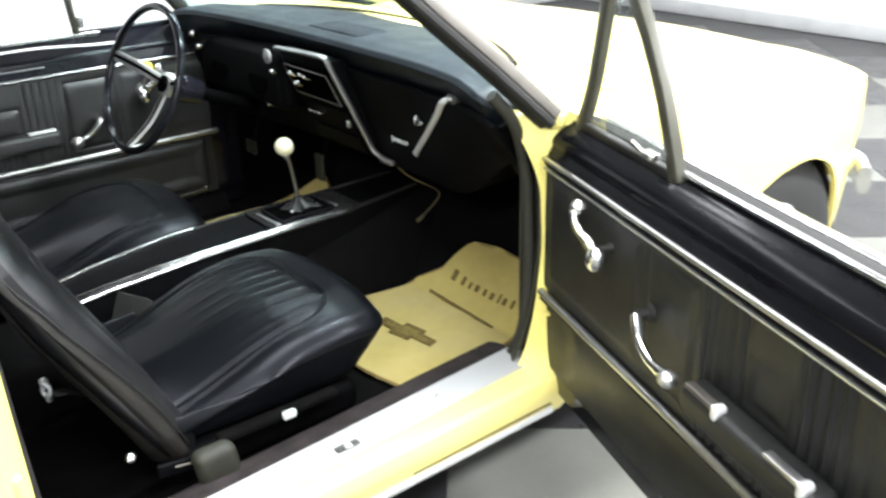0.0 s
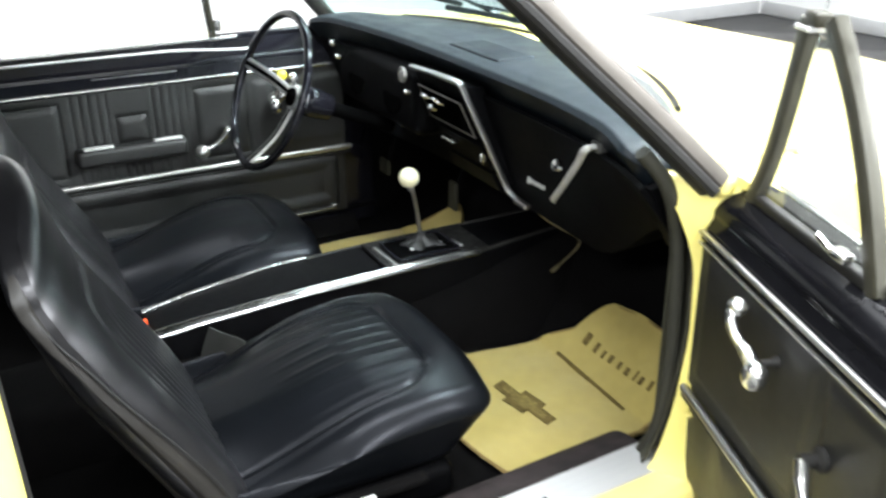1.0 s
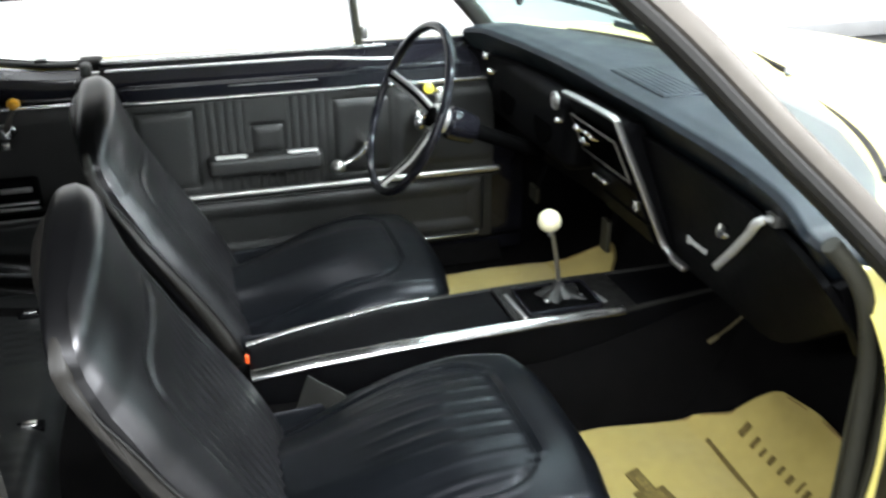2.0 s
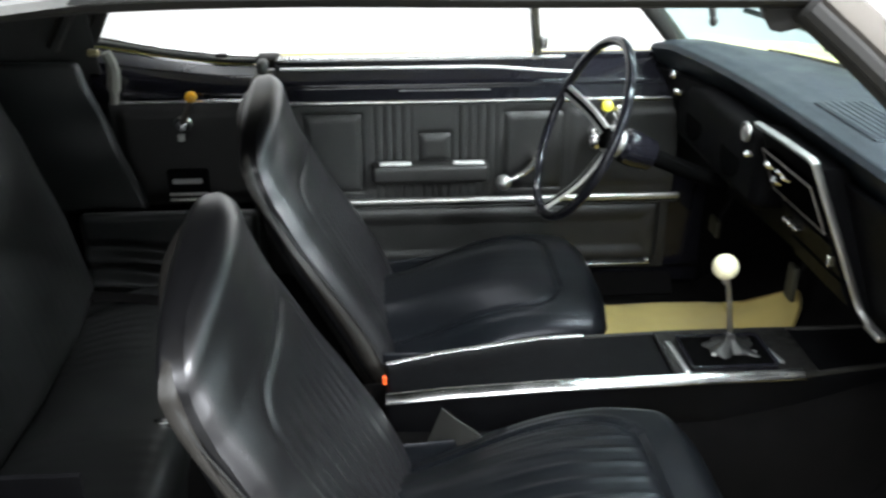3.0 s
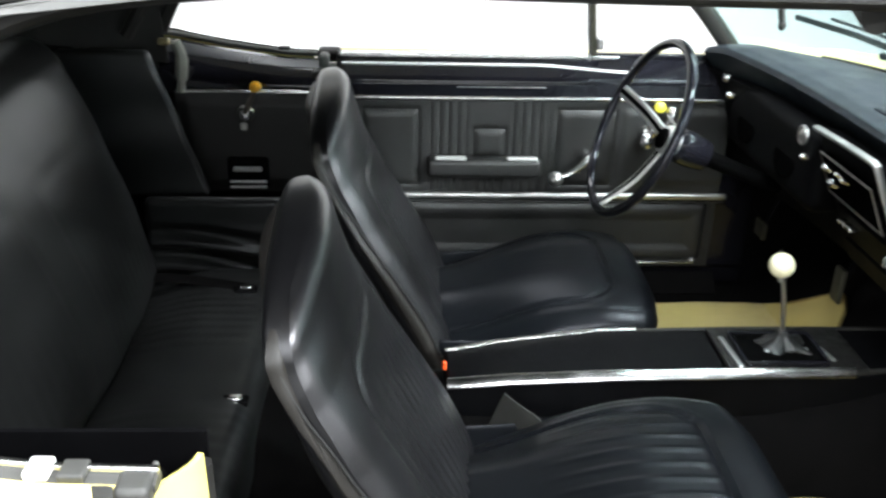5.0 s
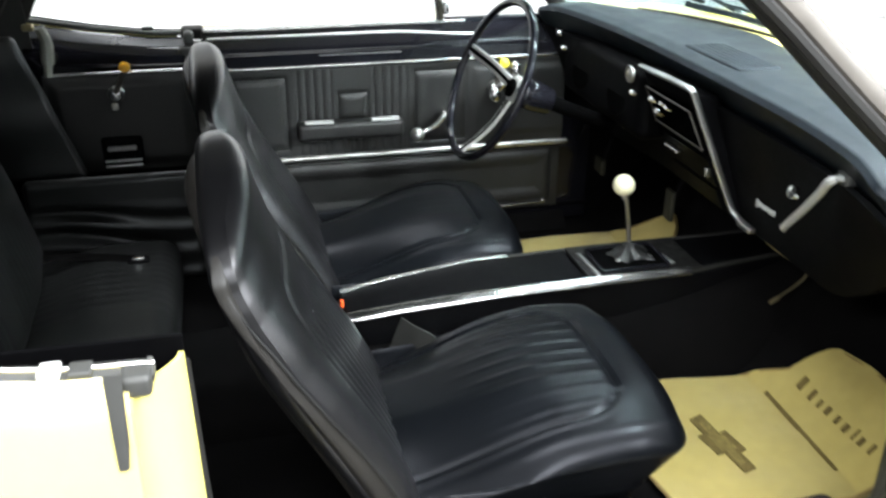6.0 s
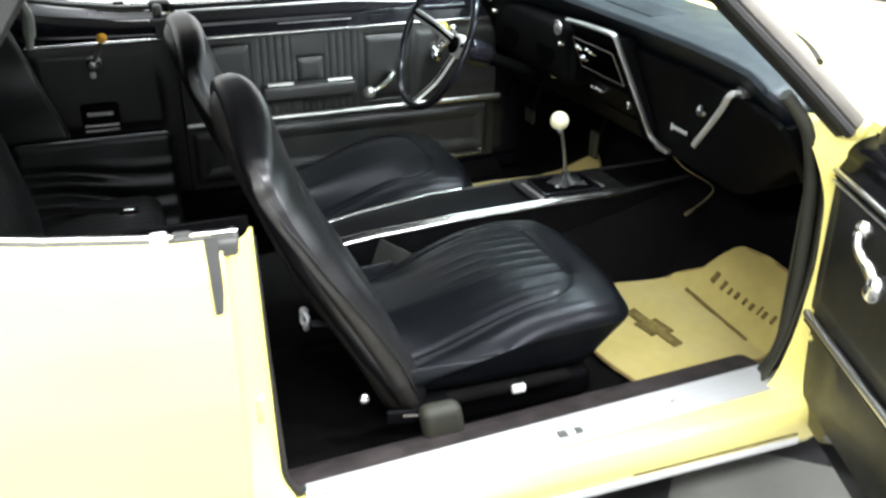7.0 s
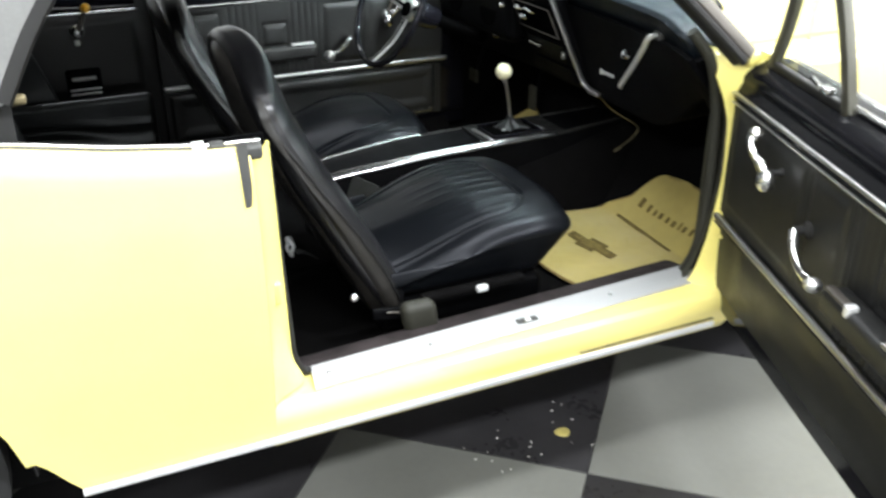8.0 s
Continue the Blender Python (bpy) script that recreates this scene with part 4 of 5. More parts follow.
# ---- doors ----
def door(name, M, strip_z, label, knob=(0.55, 0.61), pivot_z=0.662, hu=0.0, skin=0.035, pivot_u=0.469, near=False):
    """M maps (u back from the hinge edge, w inward from the trim, z) to the world."""
    d = group(name, car, label)
    END = 1.105
    # the open door has flatter, stretched trim and brightwork coloured duller for its shade
    cap = DULL_CHROME if near else SATIN_CAP
    reach = 0.6 if near else 1.0
    depth = 0.4 if near else 0.62
    fold = 0.0036 if near else 0.0016
    s0 = 0.01 if near else 0.088
    hz = 0.012 if near else 0.0
    lift = 0.0 if near else 0.012

    def outer(u, v):
        z = 0.285 + 0.60 * v
        return M(END * u, -(skin + (side_out(z) - 0.80)), z)
    part("outer_skin", sheet(outer, 20, 24, 0.012), YELLOW, d, "pale yellow outer door skin")
    # body of the door between skin and trim
    part("door_body", moved(rbox((END - 0.01, 0.085, 0.510), 0.012, (4, 1, 4), 2, (END / 2, -0.055, 0.543)), M), BLACK_PAINT, d, "glossy black painted inner door")
    # trim: embossed panels, pleats and a plain lower part
    z0, z1 = 0.345, 0.800
    mid = strip_z

    def relief(u, z):
        w = 0.0
        if z > mid + 0.012:
            def boss(a, b, c, e):
                ins = min(min(u - a, b - u), min(z - c, e - z))
                return depth * (-0.005 * math.exp(-((ins - 0.0) / 0.005) ** 2) + 0.006 * float(smooth(0.004, 0.018, ins)))
            lo = mid + 0.030
            w += boss(0.40, 0.545, lo, 0.778) + boss(0.895, 1.035, lo, 0.778)
            w += boss(0.676, 0.756, 0.655, 0.728)
            for a, b in ((0.556, 0.668), (0.764, 0.872)):
                if a < u < b:
                    w += fold * math.cos((u - a) * 2 * math.pi / 0.0224) * float(smooth(0, 0.008, min(u - a, b - u)))
            if 0.676 < u < 0.756 and z < 0.640:
                w += 0.003 * math.cos((u - 0.676) * 2 * math.pi / 0.020)
            if u < 0.39:
                ins = min(min(u - 0.03, 0.385 - u), min(z - lo, 0.785 - z))
                w += 0.004 * float(smooth(0.0, 0.02, ins))
        else:
            ins = min(min(u - 0.135, 1.08 - u), min(z - 0.365, mid - 0.02 - z))
            if near:
                w += -0.008 + 0.010 * float(smooth(-0.05, 0.05, ins))
            else:
                w += -0.010 + 0.010 * float(smooth(0.0, 0.014, ins)) - 0.006 * float(smooth(0.022, 0.05, ins))
        return w
    # far trim stops short; the black body stands for shade near the hinge
    t0 = 0.012 if near else 0.110
    part("trim_panel", sheet(lambda a, b: M(t0 + (END - 0.008 - t0) * a, relief(t0 + (END - 0.008 - t0) * a, z0 + (z1 - z0) * b), z0 + (z1 - z0) * b), 250, 90, 0.010), VINYL_DARK, d, "black embossed vinyl door trim with pleats")
    # kick strip below the trim
    part("lower_edge", sheet(lambda a, b: M(0.008 + (END - 0.016) * a, -0.016 - 0.020 * (1 - b), 0.292 + 0.056 * b), 20, 6, 0.008), DASH, d, "black lower door edge")
    # glossy black sill above the trim, hollow toward the glass
    def sill_w(s):
        if near and s > 0.5:
            return -0.009 - 0.057 * (0.25 * (2 * s - 1) + 0.75 * (2 * s - 1) ** 2.6)
        return float(np.interp(s, [0.0, 0.12, 0.42, 0.50, 1.0], [0.004, 0.000, -0.010, -0.009, -0.066]))

    def sill(a, b):
        return M(0.010 + (END - 0.015) * a, sill_w(b), 0.800 + 0.093 * b)
    part("window_sill", sheet(sill, 30, 26, 0.006), DOOR_GLOSS if near else BLACK_PAINT, d, "glossy black painted window sill")
    if not near:
        # a band coloured as the sill's reflection; it leans back a little and tapers toward the vent window, between
        # two bright lines
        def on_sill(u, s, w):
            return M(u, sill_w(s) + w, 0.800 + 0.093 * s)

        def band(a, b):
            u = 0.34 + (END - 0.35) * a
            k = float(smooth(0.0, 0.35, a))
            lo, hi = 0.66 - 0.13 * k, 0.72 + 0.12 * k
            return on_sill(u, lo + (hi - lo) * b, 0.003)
        part("sheen_band", sheet(band, 30, 8, 0.003), SILL_SHEEN, d, "blue-grey band coloured as the sill reflection below the glass")
        part("band_line", tube([on_sill(0.36 + (END - 0.38) * a, 0.72 + 0.13 * float(smooth(0.0, 0.35, a)), 0.010) for a in np.linspace(0, 1, 20)], 0.0036, 8), BRIGHT_TRIM, d, "thin chrome line")
        part("band_line", tube([on_sill(0.58 + 0.22 * a, 0.345, 0.007) for a in np.linspace(0, 1, 8)], 0.0012, 6), DULL_CHROME, d, "thin chrome line")
    part("sill_rail", moved(rbox((END - 0.02, 0.030, 0.014), 0.005, (20, 1, 1), 2, (END / 2, -0.078, 0.890)), M), RUBBER, d, "grey felt window channel")
    part("belt_molding", moved(rbox((END - 0.40, 0.012, 0.010), 0.004, (10, 1, 1), 3, (END / 2 + 0.19, -0.056, 0.897)), M), CHROME, d, "thin chrome belt molding")
    part("outer_belt", moved(rbox((END - 0.02, 0.018, 0.012), 0.005, (10, 1, 1), 2, (END / 2, -0.106, 0.890)), M), CHROME, d, "chrome outer belt molding")
    part("upper_strip", moved(rbox((END - 0.02, 0.010, 0.010), 0.0048, (10, 1, 1), 3, (END / 2, 0.006, 0.814 if near else 0.806)), M), DULL_CHROME if near else CHROME, d, "thin chrome trim strip")
    part("upper_strip", moved(rbox((END - 0.02, 0.006, 0.004), 0.0015, (10, 1, 1), 1, (END / 2, 0.005, 0.794)), M), ALLOY, d, "thin chrome trim strip")
    part("lower_strip", moved(rbox((END - 0.01 - s0, 0.014, 0.017), 0.0068, (10, 1, 1), 4, ((END - 0.01 + s0) / 2, 0.008, strip_z)), M), DULL_CHROME if near else WORN_CHROME, d, "chrome trim strip")
    part("lower_strip", moved(rbox((END - 0.01 - s0, 0.012, 0.006), 0.002, (10, 1, 1), 1, ((END - 0.01 + s0) / 2, 0.004, strip_z - 0.016)), M), VINYL_DARK, d)
    if not near:
        part("bottom_strip", moved(rbox((0.20, 0.008, 0.007), 0.003, (2, 1, 1), 2, (0.245, 0.002, 0.356)), M), CHROME, d, "short chrome strip at the panel foot")
    if not near:
        part("bottom_clip", moved(ball((0.155, 0.006, 0.368), 0.009, 0.7), M), CHROME, d)
    # release handle: a curved chrome lever
    hd = part("release_handle", moved(tube(curve([(hu + 0.232, 0.052, hz + 0.786), (hu + 0.238, 0.060, hz + 0.772), (hu + 0.252, 0.056, hz + 0.752), (hu + 0.272, 0.046, hz + 0.735), (hu + 0.284, 0.040, hz + 0.715)], 20), [0.010] * 4 + [0.0085] * 9 + [0.011] * 7, 12), M), CHROME, d, "curved chrome inside release handle")
    part("handle_end", moved(ball((hu + 0.286, 0.040, hz + 0.710), 0.019, 1.25, axis=(0.2, 0, 1)), M), CHROME, hd)
    part("handle_end", moved(ball((hu + 0.232, 0.050, hz + 0.787), 0.014, 1.1), M), CHROME, hd)
    part("handle_base", moved(lathe([(0.010, 0), (0.009, 0.006), (0.006, 0.010), (0.006, 0.040)], axis_pose((hu + 0.276, 0.002, hz + 0.722), (0, 1, 0)), 16), M), RUBBER, hd)
    # window crank
    ku, kz = knob
    ck = part("window_crank", moved(lathe([(0.018, 0), (0.017, 0.006), (0.010, 0.010), (0.010, 0.050 * reach), (0.003, 0.052 * reach)], axis_pose((pivot_u, 0.002, pivot_z), (0, 1, 0)), 18), M), RUBBER if near else CHROME, d, "chrome window crank")
    a, b = np.array([pivot_u, 0.050 * reach, pivot_z]), np.array([ku, 0.060 * reach, kz])
    bow = np.array([0, 0.010, -0.012 if near else -0.005])
    part("crank_arm", moved(tube(curve([a, a * 0.7 + b * 0.3 + bow, a * 0.35 + b * 0.65 + bow, b], 16), [0.010] * 4 + [0.008] * 8 + [0.010] * 4, 10), M), CHROME, ck)
    part("crank_knob", moved(ball((ku, 0.066 * reach, kz), 0.015 if near else 0.019, 1.15, axis=(0, 1, 0.2)), M), WORN_CHROME, ck, "chrome crank knob")
    # armrest with two chrome caps
    arm = part("armrest", moved(rbox((0.290, 0.052, 0.050), 0.014, (12, 2, 2), 3, (0.728, 0.026, 0.622 + lift)), M), VINYL_DARK, d, "black padded armrest with two chrome caps")
    for u in (0.635, 0.815):
        part("armrest_cap", moved(rbox((0.078, 0.018, 0.009), 0.004, (1, 1, 1), 3, (u, 0.042, 0.649 + lift)), M), STAINLESS if near and u < 0.7 else cap, arm, "chrome armrest cap")
        if near:
            part("armrest_cap", moved(rbox((0.014, 0.022, 0.024), 0.005, (1, 1, 1), 3, (u + 0.036, 0.042, 0.645)), M), BRIGHT_TRIM, arm)
    if near:
        part("edge_seal", moved(tube([(-0.002, -0.028, z) for z in np.linspace(0.33, 0.885, 12)], 0.012, 8), M), RUBBER, d, "black rubber on the door edge")
    return d


def near_door(u, w, z):
    return (1.0617 - 0.3338 * u - 0.9426 * w, -0.8003 - 0.9426 * u + 0.3338 * w, z)


def far_door(u, w, z):
    return (1.135 - u, 0.692 - w, z)


nd = door("open_door", near_door, 0.522, "open passenger door, yellow outside, black vinyl trim inside", knob=(0.540, 0.622), pivot_z=0.672, hu=0.012, pivot_u=0.422, near=True)
fd = door("closed_door", far_door, 0.549, "closed driver door with black vinyl trim and chrome strips", knob=(0.550, 0.617), pivot_z=0.664, hu=0.038, skin=0.105)
ck = part("vent_crank", moved(lathe([(0.021, 0), (0.021, 0.008), (0.014, 0.016), (0.012, 0.026), (0.003, 0.030)], axis_pose((0.320, 0.002, 0.727), (0, 1, 0)), 18), far_door), CHROME, fd, "chrome vent window crank")
part("crank_arm", moved(tube([(0.320, 0.024, 0.728), (0.308, 0.026, 0.758), (0.297, 0.028, 0.790)], [0.007, 0.006, 0.005], 10), far_door), STAINLESS, ck)
part("crank_knob", moved(lathe([(0.004, -0.006), (0.012, 0), (0.015, 0.008), (0.013, 0.018), (0.002, 0.022)], axis_pose((0.297, 0.020, 0.792), (0, 1, 0.2)), 16), far_door), YELLOW_KNOB, ck, "yellow plastic crank knob")


def vent_window(M, parent, w=-0.050):
    """Triangular quarter light at the front of a door."""
    v = group("vent_window", car, "small triangular vent window with grey frame")
    front = curve([(0.060, w, 0.880), (0.096, w, 0.955), (0.122, w, 1.045), (0.141, w, 1.130), (0.150, w, 1.170)], 16)
    back = curve([(0.392, w, 0.880), (0.345, w, 0.985), (0.284, w, 1.085), (0.207, w, 1.176)], 14)
    prof = oval(0.030, 0.024, 10, 4)
    part("frame_post", moved(sweep(prof, front, (1, 0, 0)), M), FRAME_GREY, v, "grey metal window post")
    part("frame_post", moved(sweep(prof, back, (1, 0, 0)), M), FRAME_GREY, v, "grey metal window post")
    part("frame_sill", moved(rbox((0.32, 0.022, 0.018), 0.006, (1, 1, 1), 2, (0.235, w, 0.889)), M), RUBBER, v)
    part("frame_cap", moved(rbox((0.034, 0.026, 0.020), 0.006, (1, 1, 1), 2, (0.165, w, 1.172)), M), FRAME_GREY, v, "grey frame end cap")
    part("frame_collar", moved(rbox((0.040, 0.030, 0.008), 0.003, (1, 1, 1), 2, (0.150, w, 1.158)), M), BRIGHT_TRIM, v, "bright collar on the front post")
    gl = part("vent_glass", moved(prism([(0.085, 0.892), (0.372, 0.892), (0.226, 1.150), (0.158, 1.150), (0.135, 1.08)], lambda p, q, dd: (p, w + dd, q), -0.002, 0.002), M), CLEAR, v, "clear vent glass")
    gl.visible_shadow = False
    lk = part("vent_latch", moved(rbox((0.034, 0.020, 0.014), 0.005, (1, 1, 1), 3, (0.335, w + 0.020, 0.912)), M), CHROME, v, "small chrome vent latch")
    part("latch_lever", moved(tube([(0.325, w + 0.030, 0.916), (0.300, w + 0.034, 0.926)], 0.005, 8), M), CHROME, lk)
    return v


vent_window(near_door, nd)


# the shut vent window on the far side stands in the opening
def far_vent():
    v = group("vent_window", car, "shut vent window with a slim chrome post")
    part("frame_post", sweep(oval(0.016, 0.016, 8, 3), [(0.681, 0.752, 0.892), (0.668, 0.735, 0.985), (0.655, 0.71, 1.08), (0.640, 0.665, 1.20)], (1, 0, 0)), FRAME_GREY, v, "slim metal window post")
    part("frame_post", sweep(oval(0.010, 0.010, 8, 3), [(0.670, 0.748, 0.892), (0.657, 0.731, 0.985), (0.644, 0.706, 1.08)], (1, 0, 0)), CHROME, v)
    part("vent_latch", rbox((0.016, 0.018, 0.034), 0.005, (1, 1, 1), 3, (0.690, 0.738, 0.935)), CHROME, v, "small chrome vent latch")
    part("frame_sill", rbox((0.30, 0.026, 0.020), 0.006, (1, 1, 1), 2, (0.835, 0.760, 0.897)), BLACK_PAINT, v)


far_vent()
# joint between far door and quarter: rubber block at the belt
part("lock_post", rbox((0.075, 0.10, 0.60), 0.01, (1, 1, 1), 2, (0.012, 0.775, 0.56)), VINYL_DARK, car, "black trimmed lock post")
part("belt_block", rbox((0.026, 0.050, 0.034), 0.010, (1, 1, 1), 3, (0.002, 0.772, 0.878)), PLASTIC_GREY, car, "grey rubber block at the door gap")
part("belt_block", rbox((0.060, 0.060, 0.030), 0.010, (1, 1, 1), 3, (0.012, 0.815, 0.882)), RUBBER, car, "black rubber filler at the door gap")
part("belt_block", rbox((0.030, 0.018, 0.008), 0.003, (1, 1, 1), 2, (-0.10, 0.800, 0.900)), RUBBER, car)

# ---- windshield, pillars and soft top ----
PILLAR = [(1.052, 0.800, 0.880), (0.965, 0.755, 0.975), (0.868, 0.705, 1.075), (0.775, 0.650, 1.175), (0.700, 0.605, 1.245)]
for sgn in (-1, 1):
    path = curve([(x, sgn * y, z) for x, y, z in PILLAR], 20)
    ap = part("windshield_pillar", sweep(oval(0.040, 0.042, 14, 3), [(p[0] + 0.010, p[1] + sgn * 0.006, p[2] + 0.008) for p in path], (0, sgn, 0.2)), RUBBER, car, "black windshield pillar with aged stainless trim")
    part("pillar_trim", sweep(oval(0.022, 0.030, 10, 3), [(p[0] + 0.020, p[1] + sgn * 0.022, p[2] + 0.018) for p in path], (0, sgn, 0.2)), STAINLESS, ap, "aged stainless pillar trim")
    part("pillar_seal", tube([(p[0] + 0.002, p[1] + sgn * 0.028, p[2] + 0.004) for p in path], 0.010, 8), RUBBER, ap, "black rubber pillar seal")
part("pillar_foot", rbox((0.050, 0.040, 0.040), 0.016, (2, 2, 2), 4, (1.085, -0.815, 0.890)), JAMB, car, "yellow painted pillar foot")
hdr = [(0.700, -0.605, 1.245), (0.735, -0.40, 1.268), (0.755, 0, 1.280), (0.735, 0.40, 1.268), (0.700, 0.605, 1.245)]
part("windshield_header", sweep(oval(0.06, 0.040, 12, 3), curve(hdr, 24), (1, 0, 0.4)), RUBBER, car, "black windshield header")


def shield(u, v):
    y = -0.70 + 1.40 * v
    a = y / 0.70
    base = np.array([1.345 - 0.33 * abs(a) ** 2.4, y * 1.12, 0.945 - 0.015 * a * a])
    top = np.array([0.765 - 0.05 * a * a, y * 0.865, 1.275 - 0.03 * a * a])
    p = base + (top - base) * u
    p[2] += 0.02 * math.sin(math.pi * u)
    return tuple(p)


ws = part("windshield", sheet(shield, 16, 30, 0.005), TINT, car, "pale blue-green tinted windshield glass")
ws.visible_shadow = False
part("windshield_seal", tube([tuple(np.array(shield(0.0, v)) + (0, 0, 0.004)) for v in np.linspace(0.13, 0.87, 40)], 0.008, 8), RUBBER, car, "black windshield seal")
for wy, ang in ((-0.02, 0.30), (0.45, 0.28)):
    wp = group("wiper", car, "black windshield wiper")
    a = (1.385, wy - 0.05, 0.962)
    b = (1.290, wy + 0.34, 1.000)
    part("wiper_arm", tube([a, (1.355, wy + 0.12, 0.99), b], [0.007, 0.005, 0.004], 8), RUBBER, wp)
    part("wiper_blade", sweep(oval(0.010, 0.016, 8), [(1.315, wy + 0.02, 0.982), (1.290, wy + 0.22, 0.985), (1.240, wy + 0.44, 0.985)], (1, 0, 0)), RUBBER, wp)
    part("wiper_pivot", ball(a, 0.016), CHROME, wp)
mir = group("rear_view_mirror", car, "small black mirror stem hanging from the header")
part("stem", tube([(0.800, 0, 1.262), (0.822, 0, 1.20), (0.836, 0, 1.128)], [0.007, 0.007, 0.006], 8), RUBBER, mir)
part("stem_end", ball((0.838, 0, 1.120), 0.007, 1.3), RUBBER, mir)

top = group("soft_top", car, "raised dark grey fabric convertible top")


def roof(u, v):
    x = 0.735 - 1.30 * u
    a = v * 2 - 1
    half = float(np.interp(x, [-0.6, -0.2, 0.2, 0.72], [0.66, 0.655, 0.65, 0.622]))
    zc = float(np.interp(x, [-0.6, -0.35, 0.1, 0.5, 0.75], [1.28, 1.325, 1.335, 1.322, 1.300]))
    zs = float(np.interp(x, [-0.6, -0.35, -0.12, 0.1, 0.5, 0.75], [1.21, 1.25, 1.278, 1.290, 1.286, 1.280]))
    return (x, a * half, zs + (zc - zs) * (1 - abs(a) ** 2.6))


part("roof_fabric", sheet(roof, 40, 36, -0.010), CANVAS, top, "dark grey woven roof fabric")
part("headliner", sheet(lambda u, v: tuple(np.array(roof(u, v)) - (0, 0, 0.018)), 30, 24, -0.006), HEADLINER, top, "black headliner")


def back_window(u, v):
    a = v * 2 - 1
    x = -0.565 - 0.55 * u
    half = 0.66 + 0.10 * u
    return (x, a * half, 1.27 - 0.30 * u ** 1.2 - (0.07 * (1 - u)) * abs(a) ** 2.6)


part("rear_fabric", sheet(back_window, 16, 24, -0.010), CANVAS, top, "dark grey rear top fabric")
for sgn in (-1, 1):
    rail = [(0.72, 0.612, 1.262), (0.45, 0.620, 1.266), (0.20, 0.625, 1.270), (0.02, 0.628, 1.265), (-0.12, 0.634, 1.245), (-0.21, 0.648, 1.205), (-0.275, 0.680, 1.125), (-0.33, 0.705, 1.05), (-0.385, 0.735, 0.955)]
    path = curve([(x, sgn * y, z) for x, y, z in rail], 40)
    part("side_rail", sweep(oval(0.032, 0.030, 10, 3), path, (0, sgn, 0.3)), RUBBER, top, "black side rail with rubber weatherstrip")

    def quarter_fabric(u, v):
        p = np.array(path[12 + int(round(u * 27))]) if u < 1 else np.array(path[-1])
        x1 = -0.565 - 0.45 * u
        end = np.array([x1, sgn * (0.655 + 0.09 * u), 1.20 - 0.24 * u])
        q = p + (end - p) * v
        q[1] += sgn * 0.030 * math.sin(math.pi * v) + sgn * 0.012
        return tuple(q)
    part("quarter_fabric", sheet(quarter_fabric, 28, 14, 0.008 * sgn), CANVAS, top, "dark grey quarter fabric of the top")
    part("top_bow", tube(curve([(-0.25, sgn * 0.60, 1.20), (-0.36, sgn * 0.61, 1.08), (-0.44, sgn * 0.63, 0.96)], 14), 0.016, 8), RUBBER, top, "black top bow")

for sgn in (-1, 1):
    part("top_curtain", sheet(lambda u, v: (-0.375 - 0.70 * u, sgn * (0.742 - 0.10 * v), 0.86 + (0.10 + 0.27 * (1 - u)) * v - 0.10 * v * (1 - u) * (1 - v)), 14, 8, 0.006 * sgn), HEADLINER, top, "black folded lining inside the top")

# ---- dashboard ----
dash = group("dashboard", car, "black padded dashboard with chrome centre trim")


def lip_x(y):
    return 1.022 - (0.085 * abs(y / 0.77) ** 4 if y < 0 else 0.095 * abs(y / 0.77) ** 2.6)


def dash_pad(u, v):
    y = -0.737 + 1.497 * v
    lx = lip_x(y)
    fx = 1.33 - 0.33 * abs(y / 0.77) ** 2.4
    fx = max(fx, lx + 0.10)
    prof = [(lx + 0.060, 0.866), (lx + 0.046, 0.880), (lx + 0.030, 0.900), (lx + 0.014, 0.920), (lx + 0.002, 0.937), (lx + 0.008, 0.948), (lx + 0.040, 0.955), (lx + 0.10, 0.957), (fx, 0.945)]
    k = u * (len(prof) - 1)
    i = min(int(k), len(prof) - 2)
    f = k - i
    x = prof[i][0] + (prof[i + 1][0] - prof[i][0]) * f
    z = prof[i][1] + (prof[i + 1][1] - prof[i][1]) * f
    z -= 0.020 * float(smooth(0.60, 0.78, abs(y)))
    # the ends close in a rounded shoulder
    a, e = abs(y), 0.737 if y < 0 else 0.760
    s = math.sqrt(max(0.0, 1 - (max(0.0, a - e + 0.05) / 0.0502) ** 2))
    ax, az = lx + 0.10, 0.880
    return (ax + (x - ax) * s, y, az + (z - az) * s)


part("dash_pad", sheet(dash_pad, 41, 120, 0.006), PAD, dash, "blue-black padded dash top", sharp=60)


def dash_rise(y):
    """The lower edge of the dash curves up toward the passenger door."""
    return 0.150 * float(smooth(-0.42, -0.71, y)) ** 1.3


def face(u, v):
    y = -0.742 + 1.502 * v
    x = lip_x(y) + 0.036 + 0.085 * u
    return (x, y, 0.880 - (0.255 - dash_rise(y)) * u)


part("dash_face", sheet(face, 20, 40, 0.010), DASH, dash, "black dash face")
part("dash_underside", sheet(lambda u, v: (lip_x(-0.725 + 1.485 * v) + 0.115 + 0.30 * u, -0.725 + 1.485 * v, 0.628 + dash_rise(-0.725 + 1.485 * v) + 0.02 * u), 6, 40, 0.008), DASH, dash)
part("dash_end", prism([(1.00, 0.87), (1.08, 0.90), (1.30, 0.90), (1.30, 0.755), (1.06, 0.755)], lambda p, q, d: (p, -d, q), 0.722, 0.742), DASH, dash, "black dash end")
# speaker slots on the pad
gr = part("dash_grille", rbox((0.092, 0.225, 0.006), 0.003, (1, 1, 1), 1, (1.116, -0.026, 0.9560)), PAD, dash, "black speaker grille")
